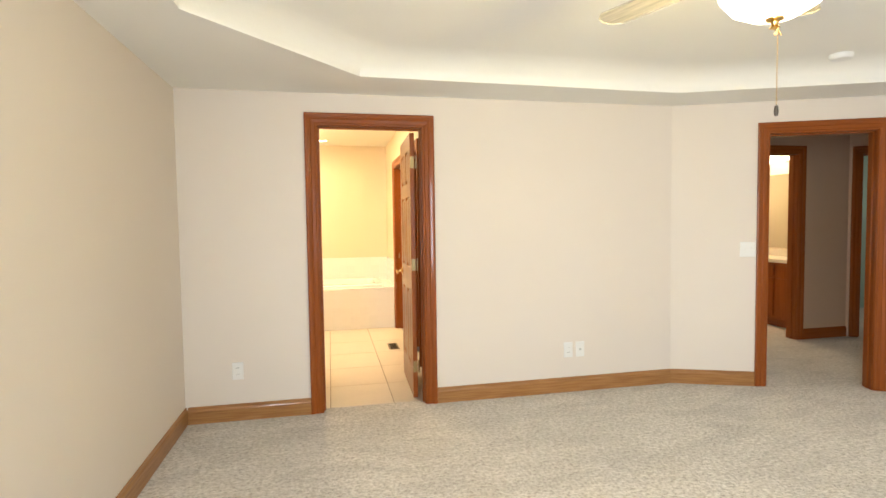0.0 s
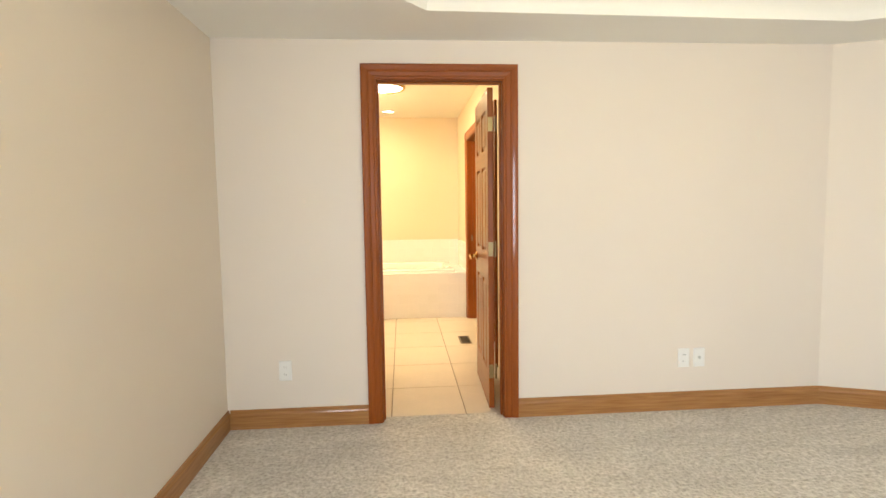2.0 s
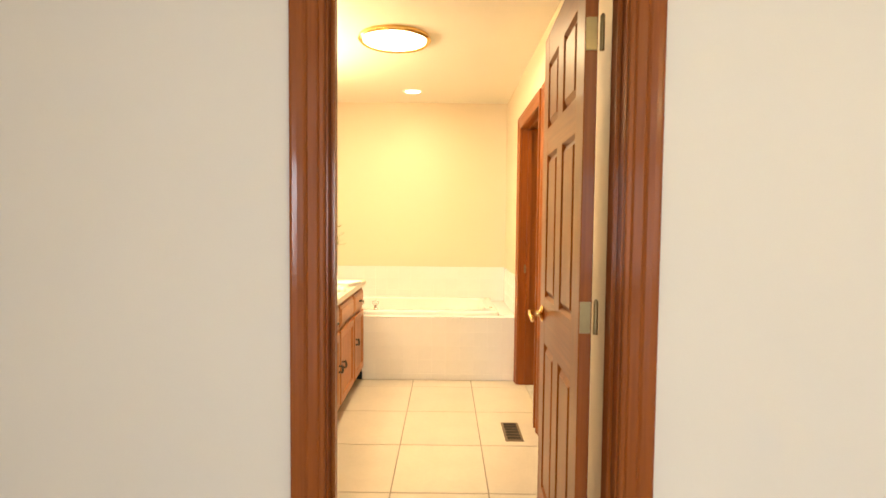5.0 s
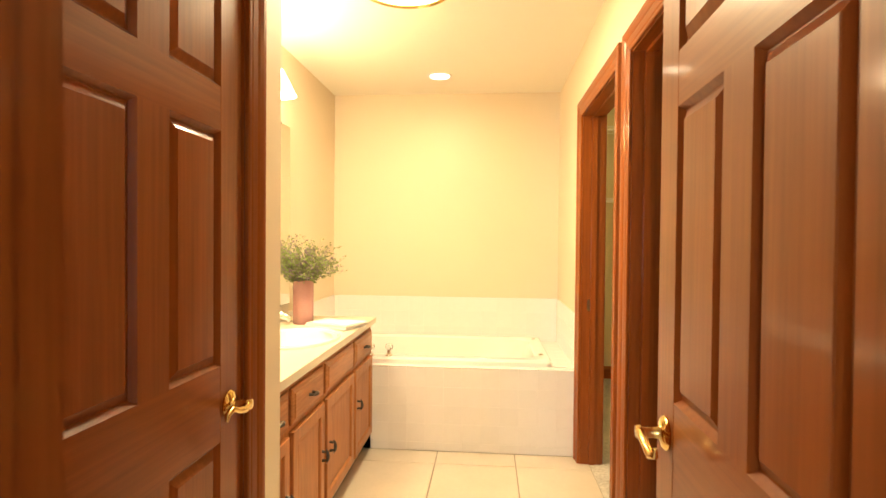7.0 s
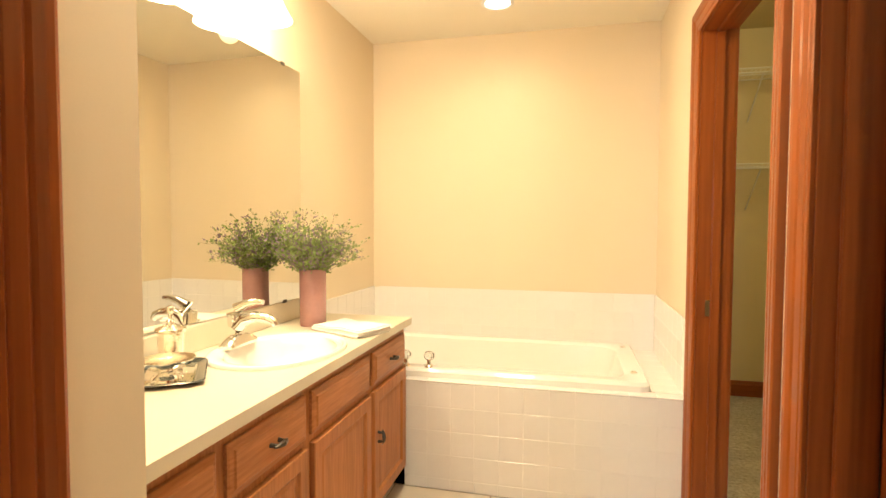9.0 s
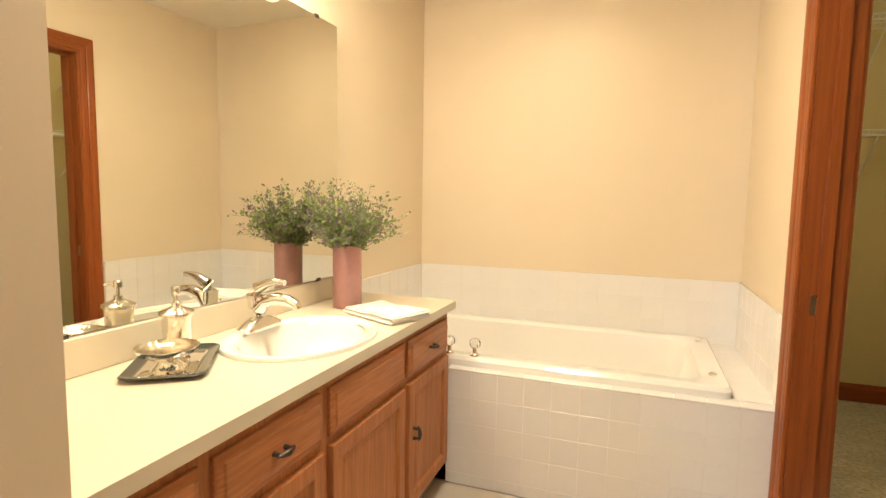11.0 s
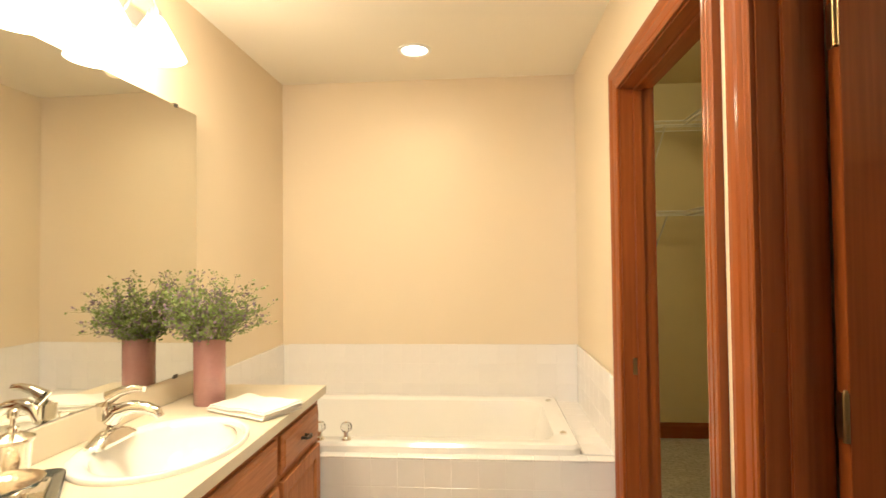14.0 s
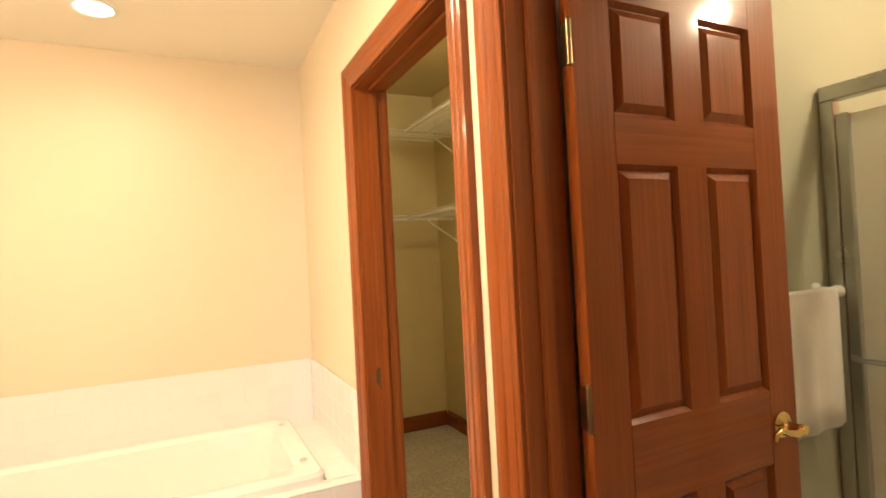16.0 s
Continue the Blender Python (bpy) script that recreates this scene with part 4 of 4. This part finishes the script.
part("chain_fob", lathe(bmesh.new(), [(0, 1.705), (0.005, 1.703), (0.007, 1.685), (0.005, 1.672), (0, 1.670)], 10, Matrix.Translation((0, -0.012, 0))), PEWTER, fan, "", None, True)
sd = thing("smoke_detector", pose(3.55, -1.0, TRAY_H), "round white smoke detector on the ceiling", "smoke detector")
part("case", lathe(bmesh.new(), [(0.068, -0.0006), (0.068, -0.018), (0.058, -0.034), (0.02, -0.038), (0.0, -0.038)], 28), PLASTIC, sd, "", None, True)


# ---- closet shelves ----
def wire_shelf(m, length, depth, label, braces):
    top = thing("wire_shelf", m, label, "shelf", "closet wire shelves")
    for y, z, r in ((-0.012, 0.0, 0.004), (-depth, 0.0, 0.005), (-depth, -0.030, 0.006), (-depth * 0.5, -0.004, 0.004)):
        part("rail", tube(bmesh.new(), [(0, y, z), (length, y, z)], r, 6), WIRE, top)
    bm = bmesh.new()
    n = int(length / 0.028)
    for k in range(n + 1):
        x = k * length / n
        tube(bm, [(x, -0.01, 0.004), (x, -depth, 0.004), (x, -depth - 0.003, -0.026)], 0.002, 4, False)
    tagged(part("wire_deck", bm, WIRE, top), kind="stuff")
    for x in braces:
        part("brace", tube(bmesh.new(), [(x, -depth, -0.028), (x, -0.003, -0.30)], 0.005, 8), WIRE, top)
    return top


for z in (2.33, 1.69):
    wire_shelf(pose(1.21, 4.80, z), 1.14, 0.32, "white wire shelf on the closet's back wall", (0.1, 0.62))
    wire_shelf(pose(2.36, 4.46, z, 0, 0, -90), 2.3, 0.40, "white wire shelf along the closet side wall", (0.25, 1.0, 1.8))

# ---- shower room ----
tb = thing("towel_bar", pose(0, 1.85, 1.21), "white towel bar on the sage wall", "towel bar")
for x in (1.80, 2.25):
    part("post", lathe(bmesh.new(), [(0, 0), (0.024, 0), (0.024, 0.006), (0.012, 0.012), (0.011, 0.05), (0.017, 0.056), (0.017, 0.072), (0.010, 0.080), (0, 0.082)], 20, Matrix.Translation((x, -0.0005, 0)) @ Matrix.Rotation(radians(90), 4, "X")), PLASTIC, tb, "", None, True)
part("bar", tube(bmesh.new(), [(1.80, -0.063, 0), (2.25, -0.063, 0)], 0.009, 14), PLASTIC, tb, "", None, True)
bm = bmesh.new()
NX = 22
rows = []
for s, (dy, dz) in enumerate(((-0.013, -0.40), (-0.015, -0.30), (-0.014, -0.15), (-0.013, -0.03), (-0.011, 0.006), (0.0, 0.013), (0.011, 0.006), (0.013, -0.05), (0.014, -0.30))):
    rows.append([bm.verts.new((1.88 + 0.35 * k / NX + (0.02 * (-dz) if k == NX else 0), -0.063 + dy + (0.006 * math.sin(k * 0.9 + s * 0.3) * min(1, -dz * 4) if dz < 0 else 0) * (1 if dy < 0 else 0.4), dz - (0.03 * k / NX if s == 0 else 0) * -0.4)) for k in range(NX + 1)])
for a, b in zip(rows, rows[1:]):
    for k in range(NX):
        bm.faces.new((a[k], a[k + 1], b[k + 1], b[k]))
ht = thing("hand_towel", pose(0, 1.85, 1.21), "white terry towel hanging over the towel bar", "towel")
o = part("cloth", bm, TOWEL, ht, "", None, True)
mod = o.modifiers.new("thickness", "SOLIDIFY")
mod.thickness, mod.offset = 0.004, 0.0

sh = thing("shower_enclosure", pose(2.34, 0, 0), "aluminium framed shower enclosure with frosted glass", "shower")
for y0, y1, z0, z1 in ((1.805, 1.845, 0.10, 1.80), (0.26, 0.30, 0.10, 1.80), (1.03, 1.06, 0.14, 1.76), (1.765, 1.800, 0.14, 1.755), (1.10, 1.13, 0.14, 1.755)):
    part("frame_post", boxed(-0.02, 0.02, y0, y1, z0, z1, 0.003, 1), ALUMINIUM, sh)
part("header", boxed(-0.024, 0.024, 0.262, 1.843, 1.80, 1.85, 0.004, 1), ALUMINIUM, sh)
part("sill", boxed(-0.04, 0.04, 0.262, 1.843, 0.0, 0.10, 0.006, 1), PORCELAIN, sh)
part("door_glass", boxed(-0.003, 0.003, 1.131, 1.764, 0.145, 1.75), FROST, sh, "frosted glass door").visible_shadow = False
part("side_glass", boxed(-0.003, 0.003, 0.301, 1.029, 0.105, 1.795), FROST, sh, "frosted glass side panel").visible_shadow = False
part("door_bar", tube(bmesh.new(), [(-0.02, 1.79, 1.00), (-0.05, 1.77, 1.00), (-0.05, 1.14, 1.00), (-0.02, 1.12, 1.00)], 0.008, 10), ALUMINIUM, sh, "", None, True)

# ---- hall bath and far room ----
hv = thing("hall_vanity", pose(6.128, 0, 0), "reddish wooden vanity in the hall bath", "cabinet")
part("body", boxed(-0.52, 0, 1.15, 2.9, 0.10, 0.80, 0.004, 1), OAK_V, hv)
part("toe_kick", boxed(-0.45, 0, 1.15, 2.9, 0.0, 0.0995), OAK_Y, hv)
for y in (1.18, 1.60, 2.02, 2.44):
    part("drawer", boxed(-0.54, -0.5205, y, y + 0.38, 0.64, 0.77, 0.006), OAK_V, hv)
    part("door", boxed(-0.54, -0.5205, y, y + 0.38, 0.14, 0.61, 0.006), OAK_V, hv)
hw = thing("hall_worktop", pose(6.128, 0, 0), "cream vanity worktop in the hall bath", "worktop")
part("top", boxed(-0.56, 0, 1.12, 2.92, 0.801, 0.84, 0.006), COUNTER, hw)
part("backsplash", boxed(-0.02, 0, 1.12, 2.92, 0.8402, 0.92, 0.003, 1), COUNTER, hw)
hm = thing("hall_mirror", pose(6.128, 0, 0), "wall mirror above the hall bath vanity", "mirror")
part("glass", boxed(-0.007, -0.001, 1.2, 2.85, 0.95, 1.92), MIRROR, hm)
hl = thing("hall_bath_light", pose(6.128, 1.95, 2.14), "lit white glass wall light", "wall lamp")
part("plate", boxed(-0.03, -0.001, -0.5, 0.5, -0.05, 0.05, 0.005), CHROME, hl)
for y in (-0.40, -0.2, 0.0, 0.2, 0.40):
    part("globe", lathe(bmesh.new(), [(0.0, -0.07), (0.04, -0.06), (0.065, -0.02), (0.065, 0.02), (0.04, 0.06), (0.0, 0.07)], 20, Matrix.Translation((-0.095, y, 0))), SHADE, hl, "", None, True)
for z in (1.20, 1.52):
    s = thing("wall_shelf", pose(8.7, 1.0, z), "white wall shelf on the green wall", "shelf", "far room shelves")
    part("board", boxed(-0.28, -0.001, -1.6, 1.3, 0, 0.025, 0.003, 1), PLASTIC, s)
    for y in (-1.4, 1.1):
        part("bracket", boxed(-0.2, -0.001, y, y + 0.02, -0.12, -0.0005), PLASTIC, s)


# ---- tiles ----
def slab_mesh(name, mat, w, d, h, bevel):
    return mesh_from(name, box(bmesh.new(), -w / 2, w / 2, -d / 2, d / 2, -h / 2, h / 2, bevel, 1), mat)


def lay(mesh, parent, m, name):
    ob = new(name, mesh)
    ob.parent = parent
    ob.matrix_basis = m
    return ob


floor_bath = structure("floor_bath", boxed(-0.69, 1.14, 0.0202, 2.91, -0.1, -0.004), FLOOR_GROUT, "cream square floor tiles with tan grout", "floor")
TW, TD = 0.47, 0.545
x_lines = [-0.70, -0.23, 0.24, 0.71, 1.14]
y_lines = [0.022, 0.535, 1.08, 1.625, 2.17, 2.715, 2.895]
tiles = {}
for x0, x1 in zip(x_lines, x_lines[1:]):
    for y0, y1 in zip(y_lines, y_lines[1:]):
        key = (round(x1 - x0, 3), round(y1 - y0, 3))
        if key not in tiles:
            tiles[key] = slab_mesh("floor_tile", FLOOR_TILE, key[0] - 0.007, key[1] - 0.007, 0.012, 0.0015)
        lay(tiles[key], floor_bath, pose((x0 + x1) / 2, (y0 + y1) / 2, -0.006 + 0.0004 * rng.random()), "tile")

P = 0.1145
square = slab_mesh("wall_tile", WALL_TILE, P - 0.0012, 0.007, P - 0.0012, 0.001)
cap = slab_mesh("cap_tile", WALL_TILE, P - 0.003, 0.057, 0.010, 0.003)
wide_cap = slab_mesh("ledge_tile", WALL_TILE, 0.122, P - 0.0012, 0.010, 0.0015)
for k in range(11):
    x = 1.075 - P * (k + 0.5)
    for r in range(5):
        z = TZ - 0.012 - P * (r + 0.5)
        if z > 0.05:
            lay(square, apron, pose(x, TY + 0.0025, z, rng.uniform(-.15, .15), 0, rng.uniform(-.15, .15)), "tile")
    lay(cap, apron, pose(x, TY + 0.026, TZ - 0.006), "tile")
low = slab_mesh("cut_tile", WALL_TILE, P - 0.003, 0.007, 0.051, 0.0012)
for k in range(11):
    lay(low, apron, pose(1.075 - P * (k + 0.5), TY + 0.0025, 0.0275), "tile")
for k in range(8):
    lay(wide_cap, apron, pose(1.011, TY + 0.06 + P * (k + 0.5), TZ - 0.001), "tile")
UP = structure("tile_upstand", boxed(-0.688, 1.078, 3.7894, 3.7985, TZ, 0.855), GROUT, "white glazed tile upstand around the tub", "tile")
side_a = part("grout_bed", boxed(1.0704, 1.0788, 2.898, 3.789, TZ, 0.855), GROUT, UP)
side_b = part("grout_bed", boxed(-0.6885, -0.6799, 2.777, 3.789, TZ, 0.855), GROUT, UP)
for r in range(3):
    z = 0.862 - P * (r + 0.5)
    for k in range(15):
        lay(square, UP, pose(1.068 - P * (k + 0.5), 3.7915, z), "tile")
    for k in range(7):
        lay(square, side_a, pose(1.0725, 3.787 - P * (k + 0.5), z, 0, 0, 90), "tile")
        lay(square, side_b, pose(-0.682, 3.787 - P * (k + 0.5), z, 0, 0, 90), "tile")
